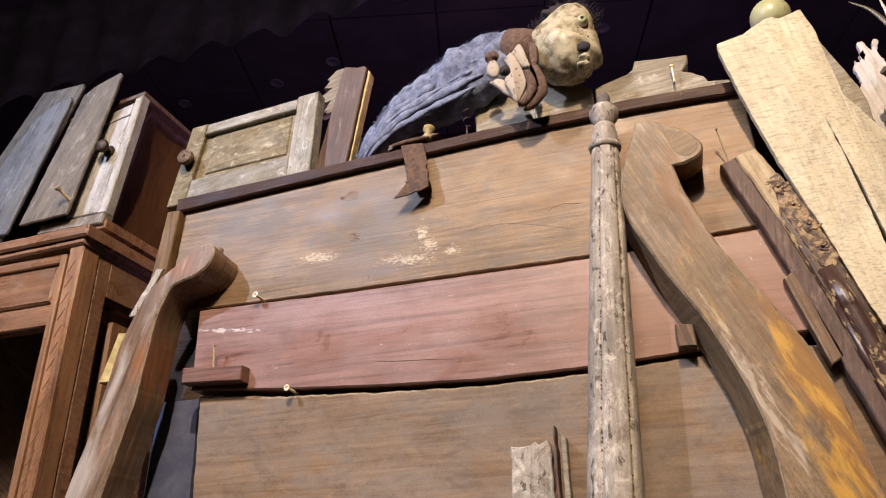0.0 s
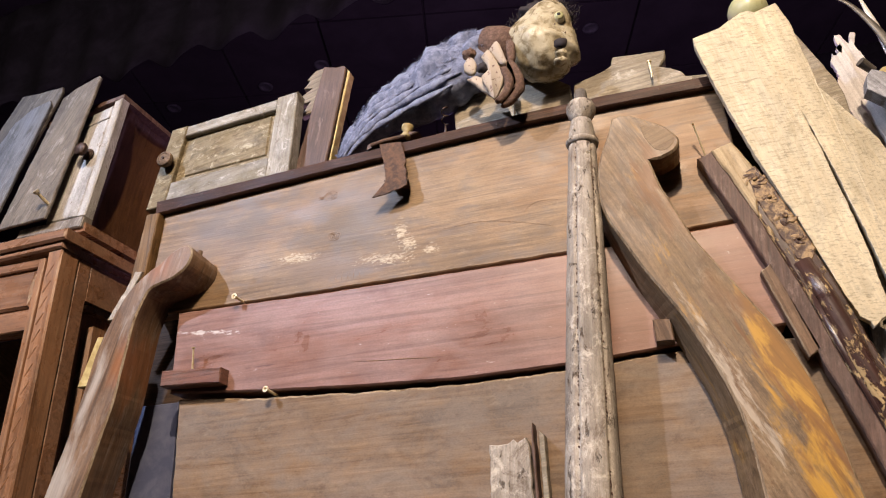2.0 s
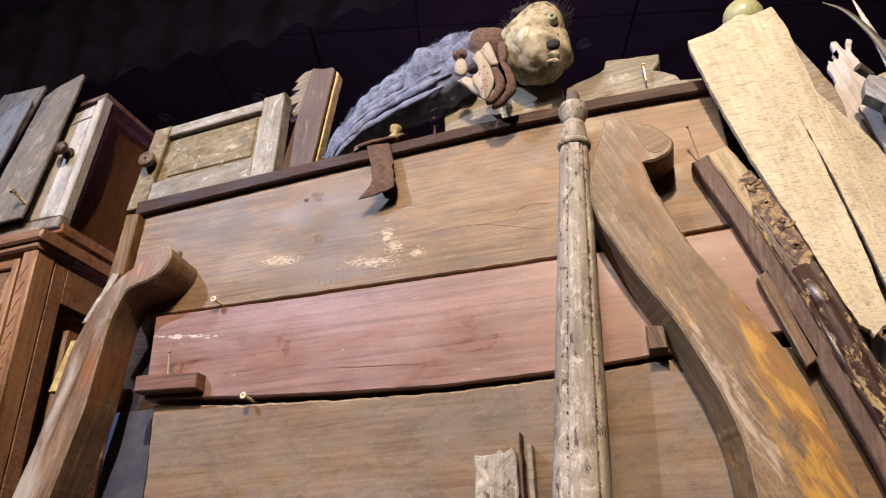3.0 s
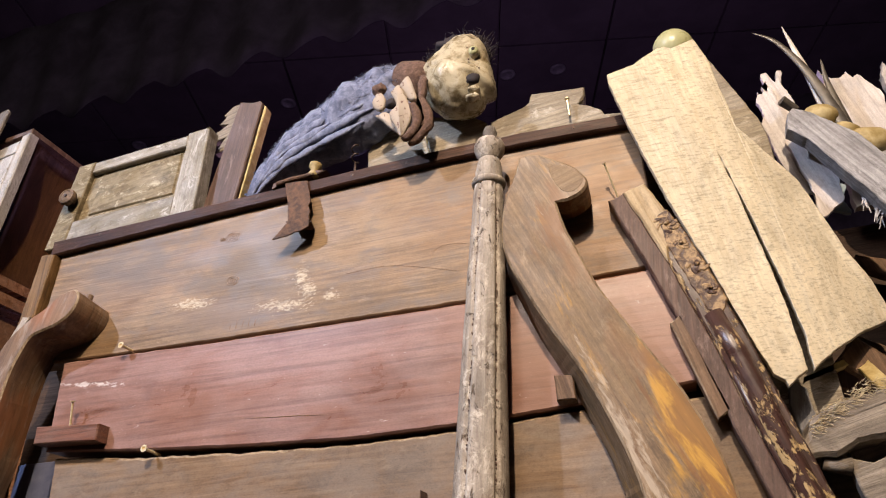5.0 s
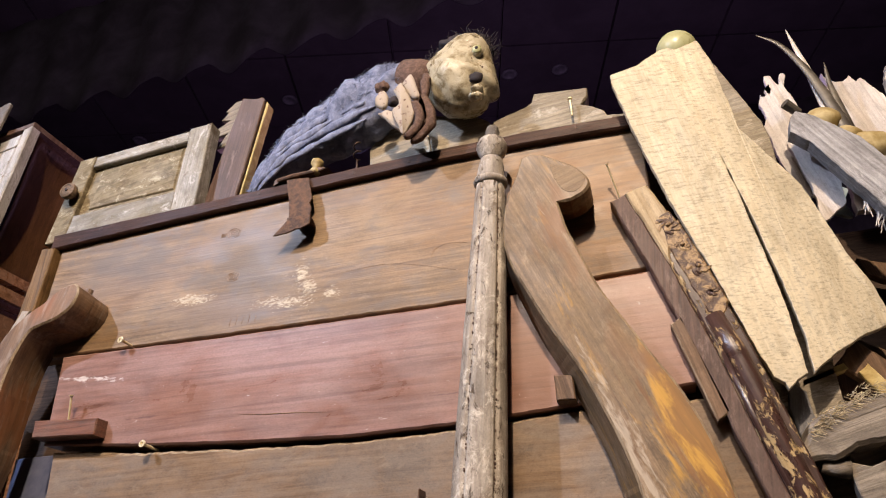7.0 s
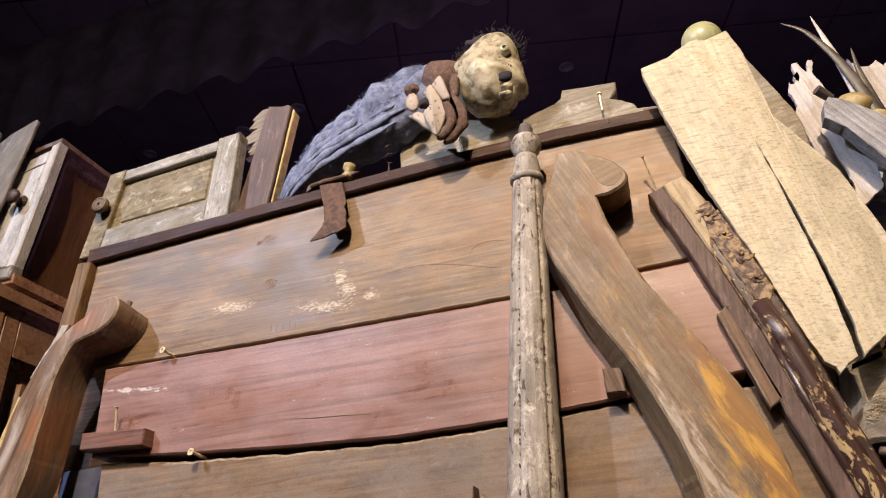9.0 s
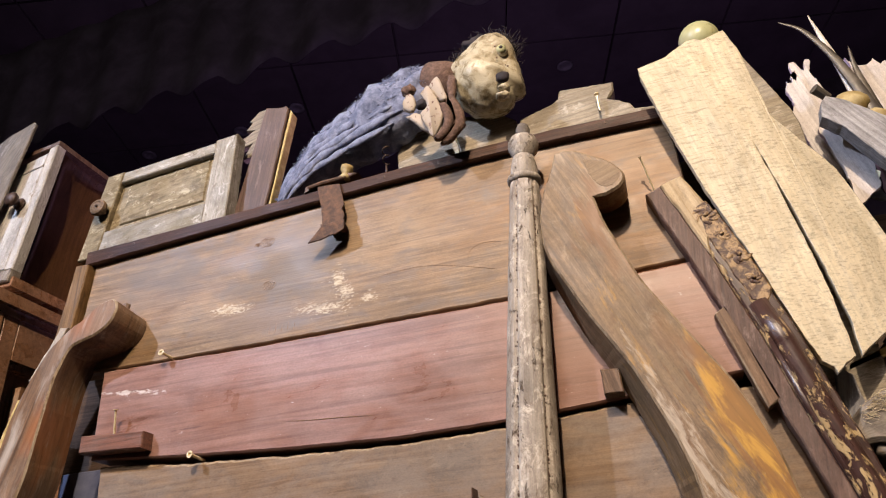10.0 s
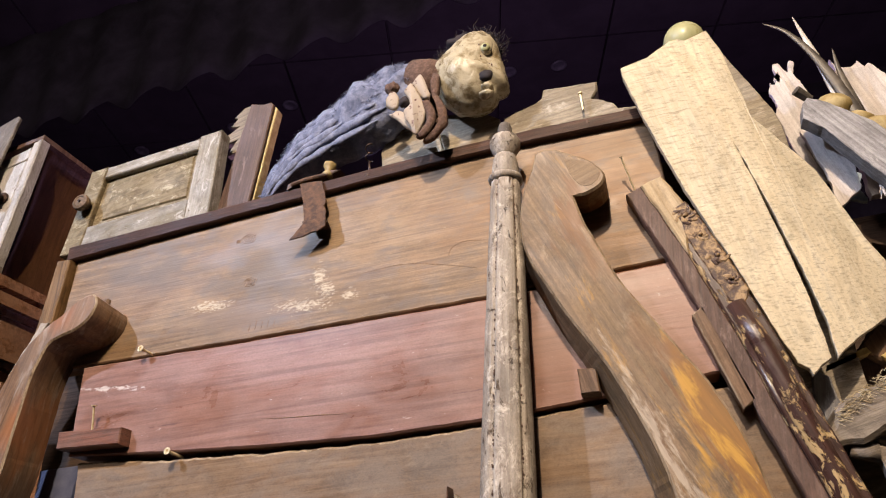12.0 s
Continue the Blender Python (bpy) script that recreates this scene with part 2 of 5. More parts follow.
LEG_R = wood("varnished_leg", (0.125, 0.068, 0.032), (0.262, 0.165, 0.09), (0.35, 0.245, 0.15), 112, 0.8, 0.55,
             (0.28, 0.185, 0.09), 0.6, (0.46, 0.38, 0.27), 0.735, 130, gloss=0.5, line=0.5, rings=0.35, relief=0.35, mottle=0.75, smear=0.42, run=0.22, fleck=0.5, scuff=((0.36, 0.28, 0.19), 0.54, 0.45), grime=((0.11, 0.05, 0.02), 0.54, 0.6),
             marks=[((0.46, 0.245, 0.028), 42, 0.60, 0.12, 0.9, [(0.052, 0.21, 0.020, 0.14, 22), (0.070, 0.07, 0.036, 0.15, 8)]),
                    ((0.22, 0.10, 0.035), 40, 0.62, 0.2, 0.55, [(-0.02, 0.39, 0.03, 0.05, 25), (0.005, 0.31, 0.03, 0.06, 28)]),
                    ((0.16, 0.065, 0.015), 60, 0.635, 0.1, 0.75, [(0.065, 0.17, 0.03, 0.17, 16), (-0.03, 0.45, 0.04, 0.05, 0)]),
                    ((0.50, 0.43, 0.34), 160, 0.66, 0.14, 0.6, [(0.03, 0.33, 0.014, 0.06, 32), (0.075, 0.25, 0.008, 0.09, 25), (0.005, 0.20, 0.012, 0.12, 18)])])
SCROLL = wood("rubbed_scroll", (0.17, 0.11, 0.06), (0.285, 0.20, 0.12), (0.38, 0.29, 0.19), 20, 0.8, 0.6, rings=0.1, line=0.15, relief=0.3, grime=((0.12, 0.065, 0.035), 0.56, 0.6))
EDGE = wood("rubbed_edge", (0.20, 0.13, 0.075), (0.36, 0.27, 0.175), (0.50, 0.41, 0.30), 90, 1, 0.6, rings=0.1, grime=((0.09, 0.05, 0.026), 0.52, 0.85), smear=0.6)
BEAM = wood("flaking_beam", (0.03, 0.014, 0.012), (0.055, 0.026, 0.022), (0.09, 0.045, 0.034), 106, 1, 0.33,
            (0.10, 0.05, 0.035), 0.4, (0.42, 0.30, 0.15), 0.535, 85, 0.8, gloss=0.6)
CARVED = plain("carved_wood", (0.055, 0.028, 0.02), (0.34, 0.23, 0.12), 0.5, 110, 0, 0.9, 0.44, 0.58)
BARE = wood("bare_beam_end", (0.42, 0.30, 0.16), (0.56, 0.43, 0.26), (0.64, 0.51, 0.34), 106, 1, 0.6, rings=0.1, line=0.25, grime=((0.16, 0.095, 0.05), 0.58, 0.8), smear=0.6)
STRIP = wood("strip_wood", (0.10, 0.055, 0.03), (0.20, 0.12, 0.07), (0.28, 0.18, 0.11), 102, 1, 0.65)
DOOR = wood("distressed_door", (0.22, 0.20, 0.175), (0.37, 0.35, 0.315), (0.50, 0.485, 0.45), 8, 0.9, 0.7,
            (0.20, 0.165, 0.10), 0.7, (0.15, 0.115, 0.075), 0.615, 95, 0.7, rings=0.12, line=0.25, mottle=0.75, smear=0.6, scuff=((0.62, 0.60, 0.58), 0.54, 0.75), grime=((0.13, 0.10, 0.07), 0.54, 0.85))
DOORV = wood("distressed_stile", (0.22, 0.20, 0.175), (0.37, 0.35, 0.315), (0.50, 0.485, 0.45), 85, 0.9, 0.7,
             (0.20, 0.165, 0.10), 0.7, (0.15, 0.115, 0.075), 0.615, 95, 0.7, rings=0.12, line=0.25, mottle=0.75, smear=0.6, scuff=((0.62, 0.60, 0.58), 0.54, 0.75), grime=((0.13, 0.10, 0.07), 0.54, 0.85))
PANELW = wood("door_panel", (0.18, 0.135, 0.075), (0.30, 0.245, 0.15), (0.39, 0.33, 0.22), 10, 0.7, 0.7,
              (0.15, 0.11, 0.055), 0.7, (0.10, 0.07, 0.04), 0.65, 80, rings=0.15, smear=0.7, mottle=0.75, grime=((0.09, 0.06, 0.03), 0.53, 0.85), scuff=((0.52, 0.47, 0.34), 0.54, 0.7))
CAB = wood("sideboard_wood", (0.10, 0.045, 0.022), (0.28, 0.142, 0.08), (0.38, 0.21, 0.125), 0, 0.8, 0.30,
           (0.26, 0.165, 0.115), 0.4, gloss=0.6, line=0.15, rings=0.15, relief=0.2, scuff=((0.36, 0.25, 0.19), 0.56, 0.55), grime=((0.05, 0.022, 0.01), 0.56, 0.6))
CABV = wood("sideboard_upright", (0.11, 0.050, 0.024), (0.34, 0.17, 0.088), (0.45, 0.25, 0.14), 90, 0.8, 0.30,
            (0.24, 0.15, 0.09), 0.4, gloss=0.75, line=0.15, rings=0.12, relief=0.2, scuff=((0.38, 0.25, 0.15), 0.57, 0.5), grime=((0.06, 0.028, 0.012), 0.56, 0.6))
PLY = wood("warped_ply", (0.10, 0.045, 0.018), (0.155, 0.072, 0.028), (0.20, 0.10, 0.042), 80, 0.6, 0.45, line=0.15, rings=0.1)
GREY = wood("weathered_board", (0.12, 0.118, 0.115), (0.21, 0.20, 0.20), (0.31, 0.305, 0.31), 72, 0.8, 0.75,
            (0.24, 0.26, 0.31), 0.6, relief=0.8, rings=0.2, mottle=0.7, scuff=((0.40, 0.40, 0.42), 0.54, 0.6), grime=((0.06, 0.05, 0.045), 0.55, 0.8))
GREYB = wood("grey_brown_board", (0.115, 0.092, 0.075), (0.21, 0.175, 0.14), (0.30, 0.26, 0.22), 64, 0.8, 0.75,
             (0.13, 0.12, 0.12), 0.6, relief=0.8, rings=0.2, mottle=0.7, scuff=((0.38, 0.35, 0.32), 0.55, 0.6), grime=((0.06, 0.045, 0.035), 0.55, 0.8))
WHITEB = wood("white_worn_paint", (0.30, 0.28, 0.26), (0.46, 0.445, 0.43), (0.60, 0.585, 0.57), 82, 0.8, 0.6,
              (0.36, 0.33, 0.29), 0.6, (0.16, 0.125, 0.09), 0.625, 95, line=0.2, rings=0.12, mottle=0.75, smear=0.6, scuff=((0.60, 0.585, 0.58), 0.55, 0.6), grime=((0.16, 0.13, 0.105), 0.55, 0.75))
CREST = wood("bleached_crest", (0.24, 0.20, 0.14), (0.38, 0.33, 0.25), (0.50, 0.45, 0.36), 5, 0.8, 0.7, (0.22, 0.18, 0.13), 0.6, scuff=((0.58, 0.54, 0.47), 0.54, 0.6), grime=((0.15, 0.11, 0.07), 0.56, 0.7))
UMBER = wood("umber_board", (0.06, 0.030, 0.022), (0.13, 0.070, 0.052), (0.20, 0.125, 0.095), 82, 0.9, 0.6, (0.15, 0.11, 0.09), 0.5, scuff=((0.24, 0.17, 0.14), 0.54, 0.6))
SPLINT = wood("pale_splinter", (0.50, 0.465, 0.455), (0.66, 0.625, 0.615), (0.77, 0.745, 0.74), 100, 0.7, 0.75, (0.52, 0.44, 0.38), 0.5, relief=0.8, line=0.2, rings=0.2)
DRIFT = wood("driftwood", (0.25, 0.245, 0.26), (0.46, 0.46, 0.49), (0.60, 0.605, 0.64), -62, 0.8, 0.75, (0.17, 0.16, 0.155), 0.6, relief=0.9, scuff=((0.46, 0.46, 0.47), 0.53, 0.7), grime=((0.05, 0.045, 0.04), 0.56, 0.75))
DARKW = wood("old_dark_wood", (0.10, 0.062, 0.038), (0.21, 0.135, 0.084), (0.31, 0.21, 0.135), -35, 1, 0.7, (0.05, 0.035, 0.02), 0.6)
LOGW = wood("split_log_wood", (0.20, 0.165, 0.13), (0.33, 0.28, 0.22), (0.46, 0.40, 0.33), 14, 0.8, 0.8, (0.17, 0.14, 0.12), 0.6, relief=0.9, grime=((0.09, 0.07, 0.055), 0.57, 0.7))
RUST = plain("rusty_iron", (0.060, 0.034, 0.024), (0.16, 0.088, 0.055), 0.75, 120, 0.25, 0.7)
BRASS = plain("brass_screw", (0.55, 0.44, 0.24), (0.78, 0.68, 0.46), 0.35, 200, 0.35, 0.2, gloss=0.7)
IRON = plain("dark_iron", (0.03, 0.018, 0.014), (0.085, 0.05, 0.035), 0.5, 140, 0.5, 0.4)
WOOL = plain("blue_grey_wool", (0.125, 0.142, 0.215), (0.25, 0.275, 0.385), 0.95, 90, 0, 1.0, gloss=0.05)
HEAD = plain("mottled_papier_mache", (0.13, 0.09, 0.036), (0.45, 0.40, 0.285), 0.28, 62, 0, 0.9, 0.30, 0.56)
HAIR = plain("dark_hair", (0.012, 0.009, 0.012), (0.035, 0.026, 0.03), 0.8, 90)
CLOTH = plain("brown_knit", (0.08, 0.045, 0.032), (0.17, 0.105, 0.08), 0.9, 220, 0, 0.9)
PRINT = plain("printed_cream_cloth", (0.12, 0.06, 0.05), (0.38, 0.32, 0.26), 0.85, 170, 0, 0.3, 0.36, 0.42)
BALL = plain("pale_green_paint", (0.36, 0.36, 0.19), (0.46, 0.46, 0.27), 0.3, 30, 0, 0.1, gloss=0.5)
OCHRE = plain("ochre_fruit", (0.27, 0.20, 0.08), (0.44, 0.36, 0.19), 0.55, 60)
HORN = plain("grey_brown_horn", (0.04, 0.034, 0.028), (0.11, 0.095, 0.078), 0.5, 40, gloss=0.6)
CLEAR = plain("pale_quill", (0.42, 0.40, 0.36), (0.62, 0.60, 0.56), 0.25, 40, gloss=0.6)
YELLOW = plain("yellow_wood_edge", (0.32, 0.23, 0.08), (0.54, 0.43, 0.19), 0.7, 60)
KNOT = plain("knot_wood", (0.175, 0.105, 0.06), (0.26, 0.16, 0.092), 0.6, 160)
BLACK = plain("black_felt", (0.022, 0.018, 0.026), (0.04, 0.034, 0.05), 0.95, 8, 0, 0.2, gloss=0.1)
TILE = plain("dark_ceiling_panel", (0.062, 0.052, 0.068), (0.085, 0.072, 0.092), 0.8, 5, 0, 0.2, gloss=0.2)
FITTING = plain("grey_metal_ring", (0.12, 0.12, 0.14), (0.2, 0.2, 0.23), 0.5, 40)
FLOOR = plain("dark_floor_carpet", (0.02, 0.018, 0.02), (0.04, 0.036, 0.04), 0.95, 40)


# ---- shape helpers ----
BASE = {}


def thing(name, place, label, category, group="", kind=""):
    ob = new(name)
    ob.location = place
    ob.empty_display_size = 0.02
    BASE[ob.name] = Vector(place)
    return tagged(ob, label, category, group, kind)


def part(name, bm, material, parent, label="", smooth=False):
    """One mesh under a thing or a part, from a bmesh in world places."""
    bmesh.ops.recalc_face_normals(bm, faces=bm.faces[:])
    base = BASE[parent.name]
    bmesh.ops.translate(bm, verts=bm.verts[:], vec=-base)
    me = bpy.data.meshes.new(name)
    bm.to_mesh(me)
    bm.free()
    mats = material if isinstance(material, (list, tuple)) else [material]
    for m in mats:
        me.materials.append(m)
    if smooth:
        me.polygons.foreach_set("use_smooth", [True] * len(me.polygons))
    ob = new(name, me)
    ob.parent = parent
    BASE[ob.name] = base
    if label:
        tagged(ob, label)
    return ob


def single(name, bm, material, place, label, category, group="", kind="", smooth=False):
    """A thing that is one mesh."""
    bmesh.ops.recalc_face_normals(bm, faces=bm.faces[:])
    bmesh.ops.translate(bm, verts=bm.verts[:], vec=-Vector(place))
    me = bpy.data.meshes.new(name)
    bm.to_mesh(me)
    bm.free()
    for m in material if isinstance(material, (list, tuple)) else [material]:
        me.materials.append(m)
    if smooth:
        me.polygons.foreach_set("use_smooth", [True] * len(me.polygons))
    ob = new(name, me)
    ob.location = place
    BASE[ob.name] = Vector(place)
    return tagged(ob, label, category, group, kind)


def dense(outline, step, wobble, seed):
    """The closed outline with points every step, pushed about by noise to make it uneven."""
    out = []
    n = len(outline)
    for i in range(n):
        a, b = Vector((*outline[i], 0)), Vector((*outline[(i + 1) % n], 0))
        k = max(1, round((b - a).length / step))
        side = Vector((b.y - a.y, a.x - b.x, 0)).normalized()
        for j in range(k):
            p = a.lerp(b, j / k)
            w = 0 if j == 0 else wobble
            q = Vector((p.x * 70, p.y * 70, seed * 3.1))
            q2 = Vector((p.x * 260, p.y * 260, seed * 5.7))
            out.append(p + side * w * (noise.noise(q) + 0.5 * noise.noise(q2)))
    return [(p.x, p.y) for p in out]


def slab(outline, y0, y1, edge=0.0012, step=0.008, wobble=0.0006, seed=0, tilt=None, bm=None, mat=0, worn=False):
    """A board with its outline in the wall's plane (x, z), from y0 (front) to y1 (back), with softened front edges."""
    bm = bm or bmesh.new()
    pts = dense(outline, step, wobble, seed) if step else list(outline)
    area = sum(pts[i][0] * pts[(i + 1) % len(pts)][1] - pts[(i + 1) % len(pts)][0] * pts[i][1] for i in range(len(pts)))
    if area < 0:
        pts.reverse()
    n = len(pts)
    inner = []
    for i in range(n):
        a, p, b = Vector(pts[i - 1]), Vector(pts[i]), Vector(pts[(i + 1) % n])
        d = (b - a)
        d = Vector((-d.y, d.x)).normalized() if d.length > 1e-9 else Vector((0, 0))
        q = p + d * edge
        inner.append((q.x, q.y))
    lean = tilt or (lambda x, z: 0.0)
    rings = []
    for ring, y in ((inner, y0), (pts, y0 + edge), (pts, y1 - edge * 0.5), (inner, y1)):
        rings.append([bm.verts.new((x, y + lean(x, z), z)) for x, z in ring])
    faces = []
    for r0, r1 in zip(rings, rings[1:]):
        for i in range(n):
            faces.append(bm.faces.new((r0[i], r0[(i + 1) % n], r1[(i + 1) % n], r1[i])))
    faces.append(bm.faces.new(rings[0]))
    faces.append(bm.faces.new(rings[-1][::-1]))
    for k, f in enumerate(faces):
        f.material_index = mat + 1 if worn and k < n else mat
    return bm


def block(x0, x1, y0, y1, z0, z1, edge=0.0015, bm=None):
    return slab([(x0, z0), (x1, z0), (x1, z1), (x0, z1)], y0, y1, edge, 0.02, 0.0004, x0 * 91 + z0 * 37, bm=bm)


def smooth_line(points, n):
    """A smooth line through the points, n pieces between two."""
    out = []
    ps = [Vector(p) for p in points]
    ps = [ps[0] * 2 - ps[1]] + ps + [ps[-1] * 2 - ps[-2]]
    for i in range(1, len(ps) - 2):
        a, b, c, d = ps[i - 1:i + 3]
        for j in range(n):
            t = j / n
            out.append(0.5 * (2 * b + (c - a) * t + (2 * a - 5 * b + 4 * c - d) * t * t + (3 * b - a - 3 * c + d) * t ** 3))
    out.append(ps[-2])
    return out


def tube(points, radii, seg=14, bm=None, mat=0, rough=0.0, flat=1.0, seed=0):
    """A closed round limb through the points; flat squeezes it in depth, rough makes it lumpy."""
    bm = bm or bmesh.new()
    rings = []
    ps = [Vector(p) for p in points]
    for i, p in enumerate(ps):
        d = (ps[min(i + 1, len(ps) - 1)] - ps[max(i - 1, 0)]).normalized()
        side = d.cross(Vector((0, 1, 0)))
        side = side.normalized() if side.length > 1e-3 else Vector((1, 0, 0))
        up = side.cross(d).normalized()
        ring = []
        for k in range(seg):
            a = 2 * math.pi * k / seg
            v = side * math.cos(a) + up * math.sin(a) * flat
            r = radii[i] * (1 + rough * noise.noise((p + v * radii[i]) * 48 + Vector((seed, 0, 0))))
            ring.append(bm.verts.new(p + v * r))
        rings.append(ring)
    faces = []
    for r0, r1 in zip(rings, rings[1:]):
        for k in range(seg):
            faces.append(bm.faces.new((r0[k], r0[(k + 1) % seg], r1[(k + 1) % seg], r1[k])))
    faces.append(bm.faces.new(rings[0][::-1]))
    faces.append(bm.faces.new(rings[-1]))
    for f in faces:
        f.material_index = mat
    return bm


def turned(profile, base, axis, seg=24, bm=None, mat=0, flute=0.0, flutes=10, phase=0.0):
    """A turned shape: (radius, distance along the axis) from base."""
    bm = bm or bmesh.new()
    axis = Vector(axis).normalized()
    s = axis.orthogonal().normalized()
    u = axis.cross(s)
    rings = []
    for r, h in profile:
        ring = []
        for k in range(seg):
            a = 2 * math.pi * k / seg
            rr = r * (1 - (flute * max(0.0, math.cos((a - phase) * flutes)) ** 10 if 0 < flute else 0))
            ring.append(bm.verts.new(Vector(base) + axis * h + (s * math.cos(a) + u * math.sin(a)) * max(rr, 1e-5)))
        rings.append(ring)
    faces = []
    for r0, r1 in zip(rings, rings[1:]):
        for k in range(seg):
            faces.append(bm.faces.new((r0[k], r0[(k + 1) % seg], r1[(k + 1) % seg], r1[k])))
    faces.append(bm.faces.new(rings[0][::-1]))
    faces.append(bm.faces.new(rings[-1]))
    for f in faces:
        f.material_index = mat
    return bm


def ball(centre, size, bm=None, mat=0, rough=0.0, seg=18, rings=12):
    bm = bm or bmesh.new()
    r = bmesh.ops.create_uvsphere(bm, u_segments=seg, v_segments=rings, radius=1)
    for v in r["verts"]:
        k = 1 + rough * noise.noise(v.co * 2.3 + Vector(centre) * 50)
        v.co = Vector((v.co.x * size[0] * k, v.co.y * size[1] * k, v.co.z * size[2] * k)) + Vector(centre)
        for f in v.link_faces:
            f.material_index = mat
    return bm


# ---- the room ----
def room():
    bm = bmesh.new()
    bmesh.ops.create_grid(bm, x_segments=1, y_segments=1, size=1)
    for v in bm.verts:
        v.co = Vector((v.co.x * 3.6, v.co.y * 3.4 - 1.1, 0))
    single("floor", bm, FLOOR, (0, -1.1, 0), "dark plain carpeted floor of the hall", "floor", kind="structure")
    walls = [("wall_north", -3.6, 3.6, 2.3, 2.4), ("wall_south", -3.6, 3.6, -4.6, -4.5), ("wall_west", -3.7, -3.6, -4.6, 2.4),
             ("wall_east", 3.6, 3.7, -4.6, 2.4)]
    for name, x0, x1, y0, y1 in walls:
        single(name, block(x0, x1, y0, y1, 0, 4.2, 0.01), BLACK, ((x0 + x1) / 2, (y0 + y1) / 2, 0), "black felt wall of the hall", "wall", kind="structure")
    # ceiling of square panels with recessed joints
    bm = bmesh.new()
    size, turn = 0.46, Matrix.Rotation(radians(14), 4, "Z")
    for i in range(-9, 10):
        for j in range(-9, 10):
            r = bmesh.ops.create_cube(bm, size=1)
            for v in r["verts"]:
                v.co = turn @ Vector((v.co.x * (size - 0.010) + i * size, v.co.y * (size - 0.010) + j * size, v.co.z * 0.04))
                v.co += Vector((0.1, -1.1, 3.77))
    bmesh.ops.delete(bm, geom=[f for f in bm.faces if abs(f.calc_center_median().x) > 3.6 or not -4.6 < f.calc_center_median().y < 2.4], context="FACES")
    r = bmesh.ops.create_cube(bm, size=1)
    for v in r["verts"]:
        v.co = Vector((v.co.x * 7.4, v.co.y * 7.0 - 1.1, v.co.z * 0.04 + 3.805))
    single("ceiling", bm, TILE, (0, -1.1, 3.75), "dark ceiling of square panels with black joints", "ceiling", kind="structure")


room()


def sprinkler(x, y):
    bm = turned([(0.0, 0), (0.034, 0.0), (0.036, 0.006), (0.022, 0.010), (0.020, 0.004), (0.0, 0.004)], (x, y, 3.75), (0, 0, -1), 28)
    single("ceiling_fitting", bm, FITTING, (x, y, 3.75), "small round dark fitting set in the ceiling", "fitting", "round ceiling fittings", smooth=True)


for x, y in ((-0.84, 1.55), (0.16, 1.70), (0.38, 1.74), (-0.14, 1.66), (-1.16, 1.60), (-1.67, 1.59)):
    sprinkler(x, y)


def drape():
    """A dark gathered valance with a scalloped hem, hung under the ceiling."""
    n, rows = 260, 8
    bm = bmesh.new()
    grid = []
    for j in range(rows):
        row = []
        for i in range(n):
            s = i / (n - 1)
            x = -3.0 + 4.1 * s
            hem = 3.27 - 0.05 * abs(math.sin(s * 62)) - 0.03 * noise.noise(Vector((s * 20, 0, 0)))
            z = 3.75 + (hem - 3.75) * j / (rows - 1)
            y = 0.84 + 0.018 * math.sin(s * 124 + 0.8 * noise.noise(Vector((s * 9, 1, 0)))) * (0.4 + 0.6 * j / rows)
            row.append(bm.verts.new((x, y - 0.06 * s, z)))
        grid.append(row)
    for j in range(rows - 1):
        for i in range(n - 1):
            bm.faces.new((grid[j][i], grid[j][i + 1], grid[j + 1][i + 1], grid[j + 1][i]))
    t = thing("curtain_valance", (-1, 0.8, 3.75), "black gathered cloth valance with a scalloped hem", "curtain")
    part("heading", block(-3.0, 1.1, 0.855, 0.875, 3.70, 3.748, 0.003), BLACK, t, "black heading board under the ceiling")
    ob = part("cloth", bm, BLACK, t, smooth=True)
    thick = ob.modifiers.new("thickness", "SOLIDIFY")
    thick.thickness = 0.004


drape()

# ---- the front of the booth ----
front = thing("wall_front", (0.13, 0.02, 0.0), "booth front of old pine, red and brown planks under a dark rail", "wall", kind="structure")
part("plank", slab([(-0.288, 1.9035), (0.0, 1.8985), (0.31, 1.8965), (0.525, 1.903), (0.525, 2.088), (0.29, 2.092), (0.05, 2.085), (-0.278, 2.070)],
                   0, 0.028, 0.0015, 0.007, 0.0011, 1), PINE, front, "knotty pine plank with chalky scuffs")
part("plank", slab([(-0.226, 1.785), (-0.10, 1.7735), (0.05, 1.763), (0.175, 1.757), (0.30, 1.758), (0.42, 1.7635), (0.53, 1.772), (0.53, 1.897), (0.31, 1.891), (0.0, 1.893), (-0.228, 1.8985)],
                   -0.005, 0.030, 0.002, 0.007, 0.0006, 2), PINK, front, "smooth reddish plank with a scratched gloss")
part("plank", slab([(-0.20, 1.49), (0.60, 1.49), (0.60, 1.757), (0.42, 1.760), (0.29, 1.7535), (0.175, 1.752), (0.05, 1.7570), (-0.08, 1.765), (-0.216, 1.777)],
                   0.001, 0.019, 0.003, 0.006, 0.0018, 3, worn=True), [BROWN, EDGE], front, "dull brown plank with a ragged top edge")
part("plank", block(-0.20, 0.60, 0.001, 0.019, 1.28, 1.484), BROWN, front)
part("backing", block(-0.33, 0.60, 0.06, 0.075, 0.0, 2.06), BACKING, front, "dark backing boards behind the gaps")
part("plinth", block(-0.20, 0.60, 0.0, 0.02, 0.0, 1.274), BROWN, front)
